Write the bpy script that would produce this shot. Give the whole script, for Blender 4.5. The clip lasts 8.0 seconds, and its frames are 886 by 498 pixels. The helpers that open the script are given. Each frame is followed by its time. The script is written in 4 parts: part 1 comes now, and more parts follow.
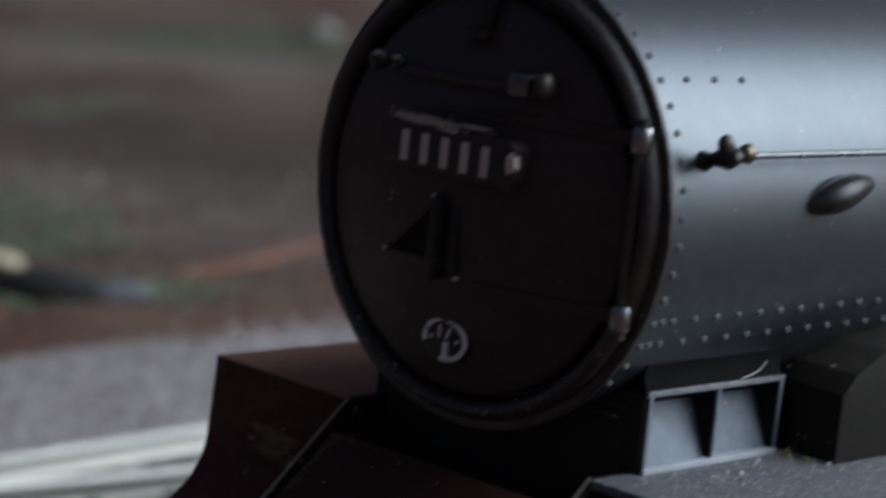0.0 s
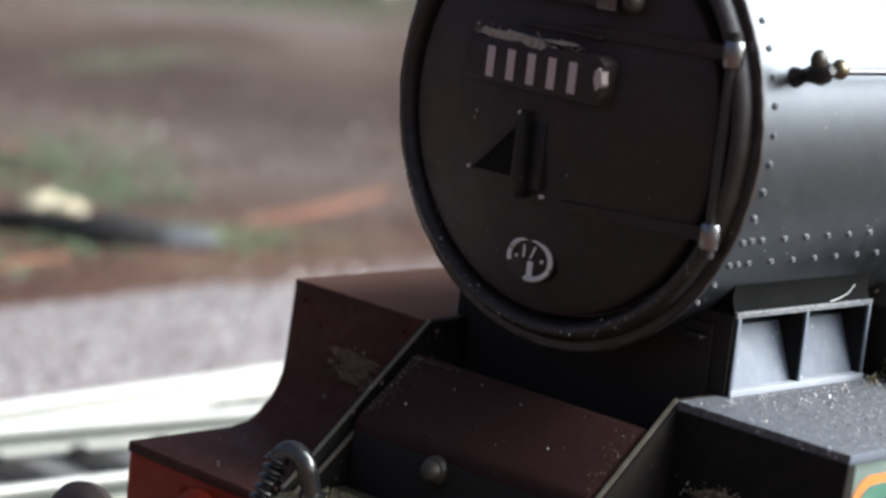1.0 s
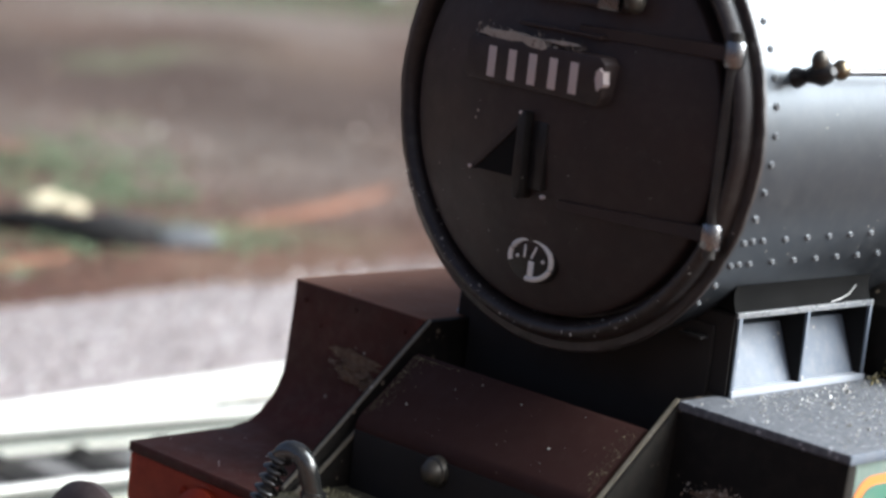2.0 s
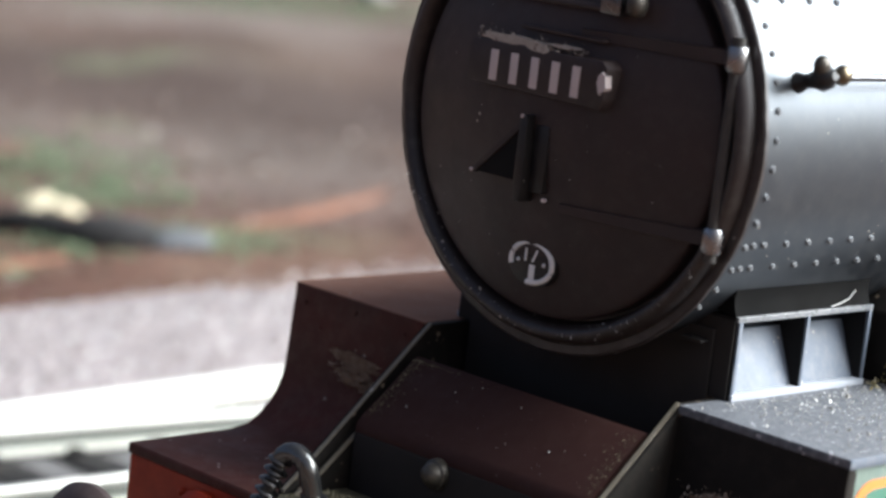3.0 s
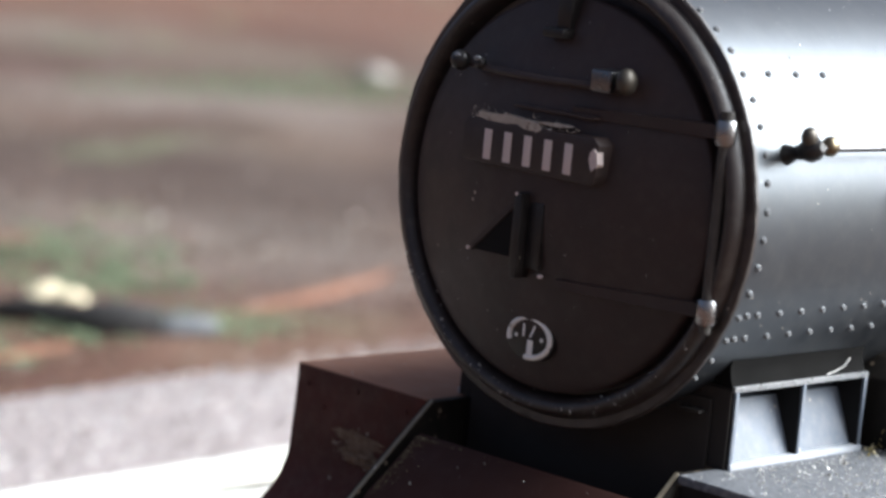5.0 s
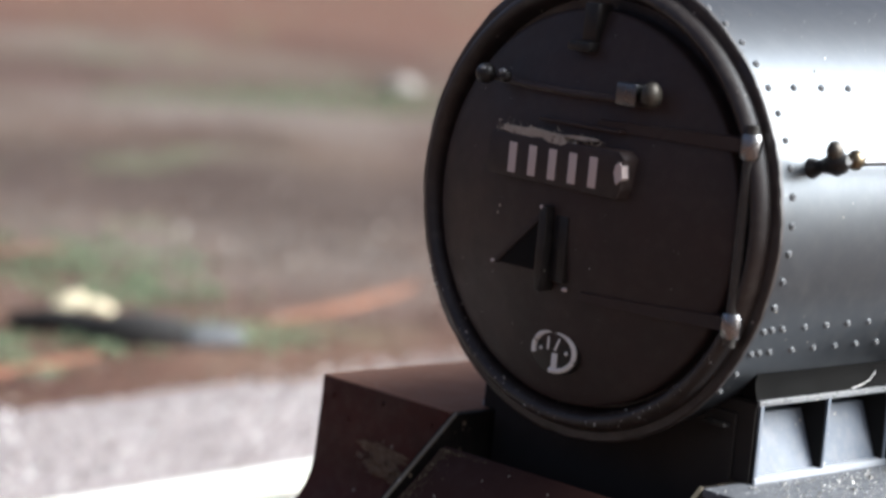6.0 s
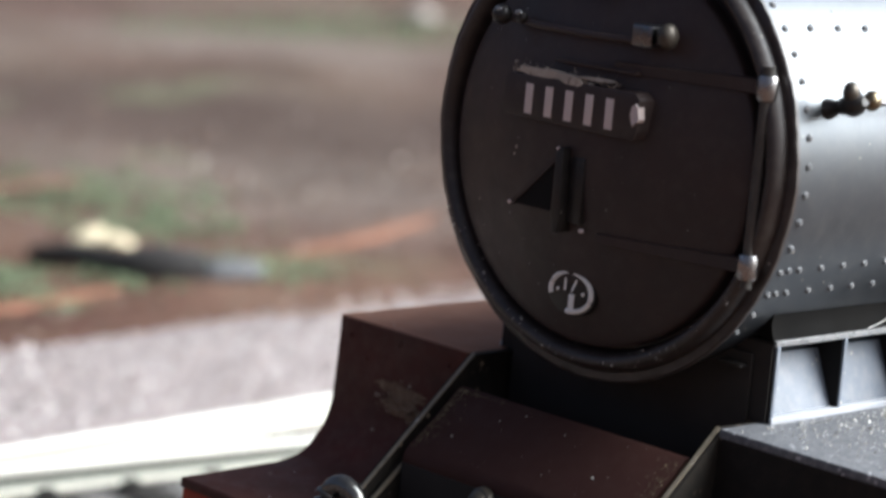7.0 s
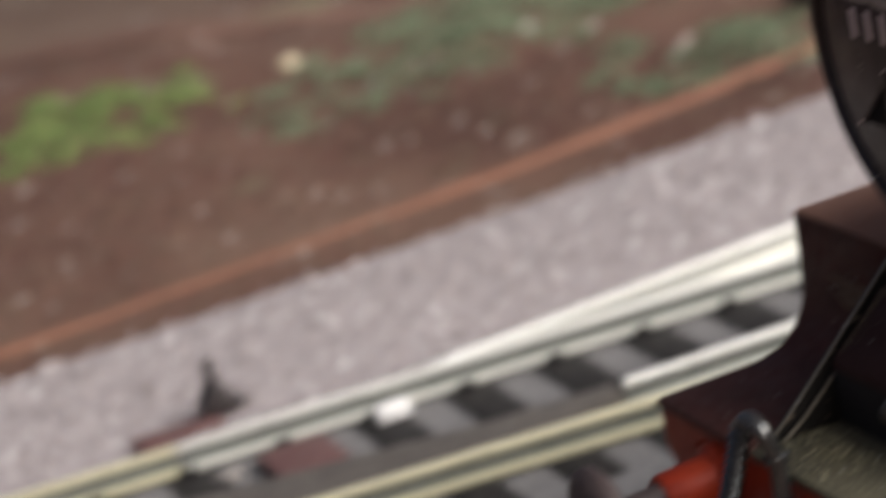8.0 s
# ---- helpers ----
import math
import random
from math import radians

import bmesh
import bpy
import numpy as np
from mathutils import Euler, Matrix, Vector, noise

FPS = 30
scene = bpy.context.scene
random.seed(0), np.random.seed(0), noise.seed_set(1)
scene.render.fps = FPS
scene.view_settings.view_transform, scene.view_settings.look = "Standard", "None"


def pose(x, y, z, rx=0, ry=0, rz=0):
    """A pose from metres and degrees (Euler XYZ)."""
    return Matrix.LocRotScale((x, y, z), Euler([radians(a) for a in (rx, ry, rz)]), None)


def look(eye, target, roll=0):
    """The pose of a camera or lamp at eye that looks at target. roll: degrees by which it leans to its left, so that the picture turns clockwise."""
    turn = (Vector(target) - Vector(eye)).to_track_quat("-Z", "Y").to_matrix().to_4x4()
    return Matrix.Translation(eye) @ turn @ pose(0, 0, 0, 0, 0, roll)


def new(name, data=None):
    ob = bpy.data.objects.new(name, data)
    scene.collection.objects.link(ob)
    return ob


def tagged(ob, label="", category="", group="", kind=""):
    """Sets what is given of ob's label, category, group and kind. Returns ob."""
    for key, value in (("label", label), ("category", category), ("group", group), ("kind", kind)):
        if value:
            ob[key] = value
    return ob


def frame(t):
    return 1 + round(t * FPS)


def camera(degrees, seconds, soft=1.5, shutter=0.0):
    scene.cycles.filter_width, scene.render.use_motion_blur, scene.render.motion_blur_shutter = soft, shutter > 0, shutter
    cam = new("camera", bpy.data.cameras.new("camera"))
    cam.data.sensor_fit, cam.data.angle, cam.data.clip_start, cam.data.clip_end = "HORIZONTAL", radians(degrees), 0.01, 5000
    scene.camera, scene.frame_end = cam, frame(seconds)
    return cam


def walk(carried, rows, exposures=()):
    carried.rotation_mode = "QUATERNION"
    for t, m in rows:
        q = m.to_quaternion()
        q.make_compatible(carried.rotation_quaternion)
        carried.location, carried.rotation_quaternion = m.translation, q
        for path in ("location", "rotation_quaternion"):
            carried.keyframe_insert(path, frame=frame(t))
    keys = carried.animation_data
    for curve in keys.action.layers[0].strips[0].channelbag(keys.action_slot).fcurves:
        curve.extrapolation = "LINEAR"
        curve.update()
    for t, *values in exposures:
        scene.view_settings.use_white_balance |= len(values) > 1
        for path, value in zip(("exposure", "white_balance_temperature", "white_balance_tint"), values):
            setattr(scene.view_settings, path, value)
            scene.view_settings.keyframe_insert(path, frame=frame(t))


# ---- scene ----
cam = camera(20.03, 8.0, 2.8, 0.5)
cam.data.dof.use_dof = True
cam.data.dof.focus_distance = 0.116
cam.data.dof.aperture_fstop = 62.0

# seconds, eye in millimetres, turn in degrees
PATH = [
    (0.0, 77.04, -85.00, 55.90, 80.661, -6.204, 43.935),
    (0.1, 75.67, -85.82, 54.73, 80.676, -6.678, 43.793),
    (0.2, 75.45, -86.29, 53.92, 80.145, -7.102, 44.345),
    (0.3, 75.85, -85.95, 53.23, 80.216, -6.996, 44.826),
    (0.5, 76.23, -85.66, 52.92, 80.193, -6.357, 45.301),
    (1.0, 75.44, -85.14, 53.30, 79.787, -6.314, 45.154),
    (1.5, 75.41, -85.12, 53.31, 79.747, -6.293, 45.173),
    (3.0, 75.23, -85.58, 53.21, 79.904, -6.677, 45.030),
    (3.5, 74.95, -85.81, 53.29, 79.642, -6.624, 44.670),
    (4.0, 74.67, -85.85, 53.36, 79.328, -6.782, 44.243),
    (4.5, 76.55, -85.72, 53.72, 80.289, -5.718, 44.542),
    (4.7, 76.72, -86.22, 53.43, 81.018, -5.422, 44.674),
    (5.8, 76.67, -86.64, 53.59, 82.217, -5.379, 45.404),
    (6.0, 76.79, -86.47, 53.56, 81.919, -5.367, 45.598),
    (6.5, 76.35, -86.13, 53.44, 81.015, -5.368, 45.634),
    (7.0, 76.92, -86.52, 54.29, 80.208, -5.072, 46.006),
    (7.2, 80.79, -82.37, 59.16, 77.539, -2.273, 49.407),
    (7.5, 89.04, -72.18, 69.20, 73.383, 6.010, 56.283),
    (7.6, 92.48, -68.10, 71.28, 72.733, 8.991, 58.821),
    (7.8, 94.97, -62.48, 71.31, 72.692, 10.884, 63.593),
    (7.9, 95.06, -61.07, 71.60, 72.221, 11.223, 64.872),
    (8.0, 96.34, -60.46, 71.67, 71.719, 11.751, 66.359),
]
# seconds, stops, kelvin, tint
EXPOSURES = [(0.0, -0.7, 5650, 4), (0.3, -0.2, 5800, 5), (0.6, 0.48, 6050, 6), (1.0, 0.80, 6100, 6), (1.6, 1.0, 6100, 6), (3.0, 1.15, 6150, 6), (4.2, 1.22, 6150, 6), (6.0, 1.14, 6250, 7), (6.9, 1.08, 6300, 7), (7.5, 0.72, 6400, 7), (7.8, 0.44, 6600, 10), (8.0, 0.30, 6750, 12)]
walk(cam, [(t, pose(x / 1000, y / 1000, z / 1000, rx, ry, rz)) for t, x, y, z, rx, ry, rz in PATH], EXPOSURES)

# ---- light ----
world = bpy.data.worlds.new("daylight")
world.use_nodes = True
scene.world = world
sky = world.node_tree.nodes.new("ShaderNodeTexSky")
sky.sky_type = "NISHITA"
sky.sun_disc = False
SUN_FROM = Vector((0.57, 0.57, 0.575)).normalized()
sky.sun_elevation = math.asin(SUN_FROM.z)
sky.sun_rotation = math.atan2(SUN_FROM.x, SUN_FROM.y)
background = world.node_tree.nodes["Background"]
background.inputs["Strength"].default_value = 0.1
sky.air_density, sky.dust_density, sky.ozone_density = 0.35, 8.0, 0.2
world.node_tree.links.new(sky.outputs["Color"], background.inputs["Color"])
sun_data = bpy.data.lights.new("sun", "SUN")
sun_data.energy, sun_data.angle, sun_data.color = 4.5, radians(56), (0.84, 0.92, 1.0)
sun = new("sun", sun_data)
sun.matrix_world = look(SUN_FROM, (0, 0, 0))

# ---- materials ----
# texture coordinates run in millimetres
class Nodes:
    def __init__(self, name):
        self.mat = bpy.data.materials.new(name)
        self.mat.use_nodes = True
        self.tree = self.mat.node_tree
        self.bsdf = self.tree.nodes["Principled BSDF"]
        self.coord = self.tree.nodes.new("ShaderNodeTexCoord").outputs["Object"]
        scale = self.tree.nodes.new("ShaderNodeVectorMath")
        scale.operation = "SCALE"
        scale.inputs["Scale"].default_value = 1000.0
        self.tree.links.new(self.coord, scale.inputs[0])
        self.mm = scale.outputs["Vector"]

    def add(self, kind, **values):
        node = self.tree.nodes.new(kind)
        for key, value in values.items():
            node.inputs[key].default_value = value
        return node

    def link(self, a, b):
        self.tree.links.new(a, b)

    def noise(self, scale, detail=4.0, rough=0.55):
        node = self.add("ShaderNodeTexNoise", Scale=scale, Detail=detail, Roughness=rough)
        self.link(self.mm, node.inputs["Vector"])
        return node.outputs["Fac"]

    def ramp(self, value, stops):
        node = self.tree.nodes.new("ShaderNodeValToRGB")
        ramp = node.color_ramp
        while len(ramp.elements) < len(stops):
            ramp.elements.new(0.5)
        for element, (at, colour) in zip(ramp.elements, stops):
            element.position = at
            element.color = colour if len(colour) == 4 else (*colour, 1)
        self.link(value, node.inputs["Fac"])
        return node.outputs["Color"]

    def mix(self, factor, a, b):
        node = self.tree.nodes.new("ShaderNodeMix")
        node.data_type = "RGBA"
        for socket, value in ((node.inputs["Factor"], factor), (node.inputs["A"], a), (node.inputs["B"], b)):
            if isinstance(value, bpy.types.NodeSocket):
                self.link(value, socket)
            elif isinstance(value, tuple):
                socket.default_value = (*value, 1)
            else:
                socket.default_value = value
        return node.outputs["Result"]

    def specks(self, scale, size):
        """1 inside small scattered specks."""
        node = self.add("ShaderNodeTexVoronoi", Scale=scale)
        self.link(self.mm, node.inputs["Vector"])
        near = self.ramp(node.outputs["Distance"], [(size, (1, 1, 1)), (size * 1.5, (0, 0, 0))])
        few = self.ramp(self.noise(scale * 0.37, 2), [(0.56, (0, 0, 0)), (0.62, (1, 1, 1))])
        both = self.add("ShaderNodeMath")
        both.operation = "MULTIPLY"
        self.link(near, both.inputs[0])
        self.link(few, both.inputs[1])
        return both.outputs["Value"]

    def bump(self, value, metres, strength=1.0):
        node = self.add("ShaderNodeBump", Distance=metres, Strength=strength)
        self.link(value, node.inputs["Height"])
        self.link(node.outputs["Normal"], self.bsdf.inputs["Normal"])

    def finish(self, colour, roughness, metal=0.0, specular=0.5):
        for key, value in (("Base Color", colour), ("Roughness", roughness)):
            if isinstance(value, bpy.types.NodeSocket):
                self.link(value, self.bsdf.inputs[key])
            elif key == "Base Color":
                self.bsdf.inputs[key].default_value = (*value, 1)
            else:
                self.bsdf.inputs[key].default_value = value
        self.bsdf.inputs["Metallic"].default_value = metal
        self.bsdf.inputs["Specular IOR Level"].default_value = specular
        return self.mat


def painted(name, dark, light, rough=0.42, dust=0.25, dust_size=0.10, dust_scale=2.2, specular=0.5, dust_colour=(0.42, 0.38, 0.32), film_scale=1.3, vary=1.0):
    """Moulded plastic in satin paint with dust in two sizes."""
    n = Nodes(name)
    colour = n.mix(n.noise(0.35), dark, light)
    film = n.ramp(n.noise(film_scale, 6, 0.7), [(0.45, (0, 0, 0)), (0.8, (dust, dust, dust))])
    colour = n.mix(film, colour, dust_colour)
    colour = n.mix(n.specks(dust_scale, dust_size), colour, dust_colour)
    grain = n.noise(9.0, 3)
    n.bump(grain, 0.000008, 0.35)
    rough_map = n.ramp(n.noise(0.8, 4), [(0.3, (rough - 0.07 * vary,) * 3), (0.75, (rough + 0.1 * vary,) * 3)])
    return n.finish(colour, rough_map, 0.0, specular)


BLACK = painted("satin_black_paint", (0.011, 0.010, 0.010), (0.020, 0.018, 0.017), 0.36, 0.04, 0.05, 0.9, 0.35)
VOID = painted("deep_black_paint", (0.026, 0.023, 0.021), (0.038, 0.033, 0.030), 0.75, 0.0, 0.02, 0.5, 0.1)
WORN = painted("worn_bare_edge", (0.10, 0.085, 0.06), (0.26, 0.22, 0.16), 0.45, 0.3, 0.2, 2.0)
BOILER = painted("smokebox_black_paint", (0.009, 0.010, 0.012), (0.017, 0.019, 0.022), 0.37, 0.05, 0.06, 1.6, 1.0, vary=0.3)
# The daylight's blue is put into the tint of the sheen.
BOILER.node_tree.nodes["Principled BSDF"].inputs["Specular Tint"].default_value = (0.84, 0.92, 1.0, 1)
BOILER.node_tree.nodes["Principled BSDF"].inputs["IOR"].default_value = 1.58
# Shade below the smokebox side is put into this near-black.
FLARE_SHADE = painted("matt_shade_black_paint", (0.005, 0.005, 0.005), (0.009, 0.0085, 0.008), 0.9, 0.0, 0.03, 1.2, 0.05)
# Black with the shade of ribs, lid and lock recess put in.
PIT = painted("recess_shade_paint", (0.013, 0.012, 0.012), (0.019, 0.018, 0.017), 0.8, 0.0, 0.02, 0.5, 0.05)
DOOR = painted("brown_black_paint", (0.024, 0.0212, 0.0195), (0.050, 0.0285, 0.026), 0.46, 0.04, 0.05, 0.8, 0.3)
RING = painted("worn_brown_black_paint", (0.014, 0.012, 0.011), (0.027, 0.016, 0.014), 0.43, 0.08, 0.08, 1.4, 0.6)
PLATE_BLACK = painted("speckled_black_paint", (0.014, 0.0125, 0.011), (0.024, 0.021, 0.018), 0.6, 0.06, 0.14, 1.3, 0.08, (0.22, 0.17, 0.12))
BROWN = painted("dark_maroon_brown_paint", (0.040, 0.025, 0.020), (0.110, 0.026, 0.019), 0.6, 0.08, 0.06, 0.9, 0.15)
DUSTY = painted("dusty_black_footplate_paint", (0.06, 0.064, 0.072), (0.13, 0.136, 0.148), 0.6, 0.45, 0.2, 2.6, 0.5, (0.44, 0.44, 0.45), 3.0)
# Paler and bluer than the saddle's black: skylight is in this grey.
SADDLE = painted("lit_grey_matt_paint", (0.085, 0.102, 0.13), (0.135, 0.157, 0.19), 0.6, 0.2, 0.1, 1.6)
# Lighter than the maroon front: bounced light is put into this brown.
TOP_BROWN = painted("lit_brown_paint", (0.24, 0.115, 0.075), (0.36, 0.185, 0.125), 0.7, 0.15, 0.06, 0.8, 0.2)
APRON = painted("dark_maroon_black_paint", (0.032, 0.013, 0.0105), (0.046, 0.019, 0.0155), 0.65, 0.05, 0.05, 0.9, 0.15, (0.20, 0.15, 0.12))
# The foot's bright edge light is put into this pale paint.
FOOT = painted("pale_lit_edge_paint", (0.26, 0.28, 0.31), (0.42, 0.44, 0.47), 0.5, 0.3, 0.15, 2.0, 0.6)
# Lighter than the boiler paint: glint of rivets and lip is in the colour.
RIVET = painted("glint_rivet_paint", (0.10, 0.105, 0.11), (0.22, 0.225, 0.23), 0.28, 0.1, 0.1, 2.0, 1.0)
PIN = painted("dusty_black_pin_paint", (0.022, 0.021, 0.020), (0.045, 0.043, 0.04), 0.36, 0.08, 0.04, 2.0, 0.5)
BUFFER = painted("brown_grey_buffer_paint", (0.06, 0.042, 0.04), (0.09, 0.065, 0.06), 0.55, 0.08, 0.05, 1.0, 0.3)
PLATFORM = painted("dirty_black_platform_paint", (0.05, 0.046, 0.032), (0.12, 0.108, 0.07), 0.8, 0.45, 0.15, 2.5, 0.2, (0.3, 0.26, 0.16), 3.0)
RED = painted("buffer_beam_red_paint", (0.21, 0.013, 0.008), (0.46, 0.055, 0.013), 0.5, 0.45, 0.14, 1.2, 0.2, (0.08, 0.02, 0.015), 0.8)
GREEN = painted("brunswick_green_paint", (0.06, 0.16, 0.11), (0.08, 0.20, 0.14), 0.4, 0.1)
ORANGE = painted("orange_lining_paint", (0.66, 0.19, 0.045), (0.76, 0.25, 0.06), 0.5, 0.05, specular=0.3)
GREY_EDGE = painted("grey_green_edge_paint", (0.10, 0.15, 0.12), (0.15, 0.20, 0.17), 0.4, 0.2)
PALE = painted("pale_transfer_paint", (0.54, 0.45, 0.42), (0.68, 0.57, 0.54), 0.6, 0.1, 0.05)
WHITE = painted("white_transfer_paint", (0.78, 0.76, 0.72), (0.88, 0.86, 0.82), 0.6, 0.1, 0.05)
GLUE = painted("grey_glue_chip", (0.22, 0.18, 0.145), (0.60, 0.53, 0.45), 0.7, 0.5, 0.3, 3.0, dust_colour=(0.14, 0.10, 0.085), film_scale=2.2)


def metal(name, dark, light, rough, amount=1.0):
    n = Nodes(name)
    colour = n.mix(n.noise(1.1, 5), dark, light)
    n.bump(n.noise(7.0, 3), 0.00002, 0.5)
    return n.finish(colour, n.ramp(n.noise(0.9), [(0.3, (rough - 0.08,) * 3), (0.8, (rough + 0.12,) * 3)]), amount)


RAIL = metal("nickel_silver_rail", (0.68, 0.67, 0.60), (0.84, 0.82, 0.74), 0.38, 0.6)
RAIL_WARM = metal("yellow_toned_rail", (0.60, 0.55, 0.36), (0.76, 0.71, 0.50), 0.42, 0.6)
# Two tones of rail web: one painted as lit, one as shaded.
RAIL_PALE = metal("lit_rail_side", (0.50, 0.50, 0.46), (0.64, 0.64, 0.58), 0.42, 0.5)
RAIL_SIDE = metal("dull_shaded_rail_side", (0.20, 0.21, 0.19), (0.29, 0.30, 0.27), 0.45, 0.6)
STEEL = metal("dark_burnished_metal", (0.10, 0.10, 0.105), (0.22, 0.22, 0.225), 0.3)
# Brighter than the steel, with the knuckles' highlight in the colour.
KNUCKLE = metal("highlight_bright_metal", (0.20, 0.20, 0.205), (0.38, 0.38, 0.385), 0.26)
BRASS = metal("tarnished_brass", (0.11, 0.09, 0.06), (0.26, 0.21, 0.14), 0.38)
BOSS = metal("dirty_brown_metal", (0.035, 0.03, 0.025), (0.11, 0.095, 0.075), 0.42, 0.5)
HOSE = metal("gunmetal_hose", (0.07, 0.07, 0.068), (0.18, 0.178, 0.17), 0.2, 0.85)


def soil():
    n = Nodes("painted_earth")
    broad = n.noise(0.018, 5, 0.6)
    fine = n.noise(0.35, 8, 0.65)
    colour = n.ramp(broad, [(0.30, (0.048, 0.019, 0.014)), (0.47, (0.083, 0.037, 0.027)), (0.58, (0.112, 0.058, 0.041)), (0.75, (0.15, 0.094, 0.068))])
    colour = n.mix(n.ramp(fine, [(0.4, (0, 0, 0)), (0.75, (0.7, 0.7, 0.7))]), colour, (0.10, 0.075, 0.05))
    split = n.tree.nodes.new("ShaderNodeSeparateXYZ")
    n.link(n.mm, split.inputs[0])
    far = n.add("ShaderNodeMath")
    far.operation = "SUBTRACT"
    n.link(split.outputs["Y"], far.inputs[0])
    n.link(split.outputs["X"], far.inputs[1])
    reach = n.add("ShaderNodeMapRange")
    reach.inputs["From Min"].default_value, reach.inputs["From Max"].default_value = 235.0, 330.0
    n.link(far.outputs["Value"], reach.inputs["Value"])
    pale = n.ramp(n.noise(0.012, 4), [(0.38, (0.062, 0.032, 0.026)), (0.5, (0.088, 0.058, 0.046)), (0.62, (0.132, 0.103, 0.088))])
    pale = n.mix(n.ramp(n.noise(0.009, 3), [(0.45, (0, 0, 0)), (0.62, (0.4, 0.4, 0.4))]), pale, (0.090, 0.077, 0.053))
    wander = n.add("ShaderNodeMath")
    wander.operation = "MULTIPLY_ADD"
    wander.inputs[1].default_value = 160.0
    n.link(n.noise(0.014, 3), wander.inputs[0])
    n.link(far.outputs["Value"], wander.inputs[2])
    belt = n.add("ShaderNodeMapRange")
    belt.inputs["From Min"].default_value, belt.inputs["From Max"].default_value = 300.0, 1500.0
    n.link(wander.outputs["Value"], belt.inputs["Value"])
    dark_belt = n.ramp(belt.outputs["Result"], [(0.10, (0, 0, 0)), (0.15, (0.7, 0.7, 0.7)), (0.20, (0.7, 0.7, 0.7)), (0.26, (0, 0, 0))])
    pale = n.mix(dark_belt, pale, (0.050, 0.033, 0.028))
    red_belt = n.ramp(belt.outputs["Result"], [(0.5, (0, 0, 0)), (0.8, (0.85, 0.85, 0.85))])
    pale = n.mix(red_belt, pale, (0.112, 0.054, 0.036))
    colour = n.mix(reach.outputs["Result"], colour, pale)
    green = n.ramp(n.noise(0.03, 4), [(0.60, (0, 0, 0)), (0.70, (0.6, 0.6, 0.6))])
    colour = n.mix(green, colour, (0.14, 0.16, 0.09))
    colour = n.mix(n.specks(0.35, 0.16), colour, (0.5, 0.45, 0.4))
    n.bump(fine, 0.0008, 0.9)
    return n.finish(colour, 0.9, 0.0, 0.2)


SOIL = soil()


def crumbs(name, stops, rough=0.85, shade=(0.2, 0.17, 0.15)):
    n = Nodes(name)
    island = n.tree.nodes.new("ShaderNodeNewGeometry").outputs["Random Per Island"]
    colour = n.ramp(island, stops)
    colour = n.mix(n.ramp(n.noise(2.0, 4), [(0.4, (0, 0, 0)), (0.8, (0.5, 0.5, 0.5))]), colour, shade)
    return n.finish(colour, rough, 0.0, 0.3)


BED = painted("packed_grey_ballast", (0.21, 0.178, 0.172), (0.35, 0.305, 0.295), 0.9, 0.5, 0.25, 1.3, 0.2, (0.5, 0.47, 0.47))
BALLAST = crumbs("grey_ballast_chips", [(0.0, (0.13, 0.105, 0.10)), (0.4, (0.36, 0.31, 0.30)), (0.75, (0.53, 0.47, 0.455)), (0.93, (0.86, 0.83, 0.81))])
CRUMB = crumbs("brown_earth_crumbs", [(0.0, (0.038, 0.016, 0.012)), (0.5, (0.09, 0.042, 0.031)), (0.9, (0.15, 0.092, 0.06)), (0.965, (0.30, 0.23, 0.18)), (0.985, (0.62, 0.56, 0.50))], 0.9, (0.07, 0.05, 0.035))
MOSS = crumbs("green_scatter_foam", [(0.0, (0.085, 0.115, 0.066)), (0.5, (0.14, 0.185, 0.108)), (1.0, (0.22, 0.27, 0.165))], 0.9, (0.10, 0.095, 0.07))
BRIGHT_MOSS = crumbs("bright_green_scatter_foam", [(0.0, (0.06, 0.095, 0.03)), (0.5, (0.125, 0.19, 0.055)), (1.0, (0.27, 0.34, 0.11))], 0.9, (0.075, 0.085, 0.04))
DARK_CHIPS = crumbs("dark_grey_chips", [(0.0, (0.045, 0.042, 0.041)), (0.6, (0.12, 0.114, 0.112)), (1.0, (0.24, 0.23, 0.225))], 0.9, (0.05, 0.045, 0.042))
DARK_BED = painted("dark_grey_bed", (0.10, 0.095, 0.093), (0.18, 0.172, 0.168), 0.9, 0.4, 0.2, 1.1, 0.2, (0.24, 0.23, 0.22))
RUST = painted("rust_orange_strip", (0.15, 0.066, 0.04), (0.20, 0.095, 0.06), 0.8, 0.4, 0.2, 2.0, 0.3, (0.22, 0.12, 0.08))
RUST_DULL = painted("dull_rust", (0.11, 0.06, 0.046), (0.15, 0.085, 0.066), 0.85, 0.4, 0.2, 2.0, 0.2, (0.2, 0.13, 0.1))
SLEEPER = painted("black_plastic_sleeper", (0.008, 0.007, 0.007), (0.018, 0.016, 0.015), 0.65, 0.08, 0.08, 1.5, 0.25)
BAR_BROWN = painted("brown_plastic_bar", (0.05, 0.042, 0.036), (0.10, 0.085, 0.07), 0.55, 0.25)
LEVER_BASE = painted("reddish_brown_plastic", (0.07, 0.03, 0.028), (0.12, 0.05, 0.045), 0.6, 0.2)
LEVER = painted("black_plastic_lever", (0.014, 0.012, 0.012), (0.03, 0.02, 0.02), 0.5, 0.1)
STONE_WHITE = painted("white_pebble", (0.62, 0.60, 0.55), (0.8, 0.78, 0.72), 0.8, 0.3, 0.1, 1.0)
STONE_TAN = painted("tan_pebble", (0.33, 0.27, 0.16), (0.54, 0.48, 0.34), 0.8, 0.3, 0.1, 1.0)
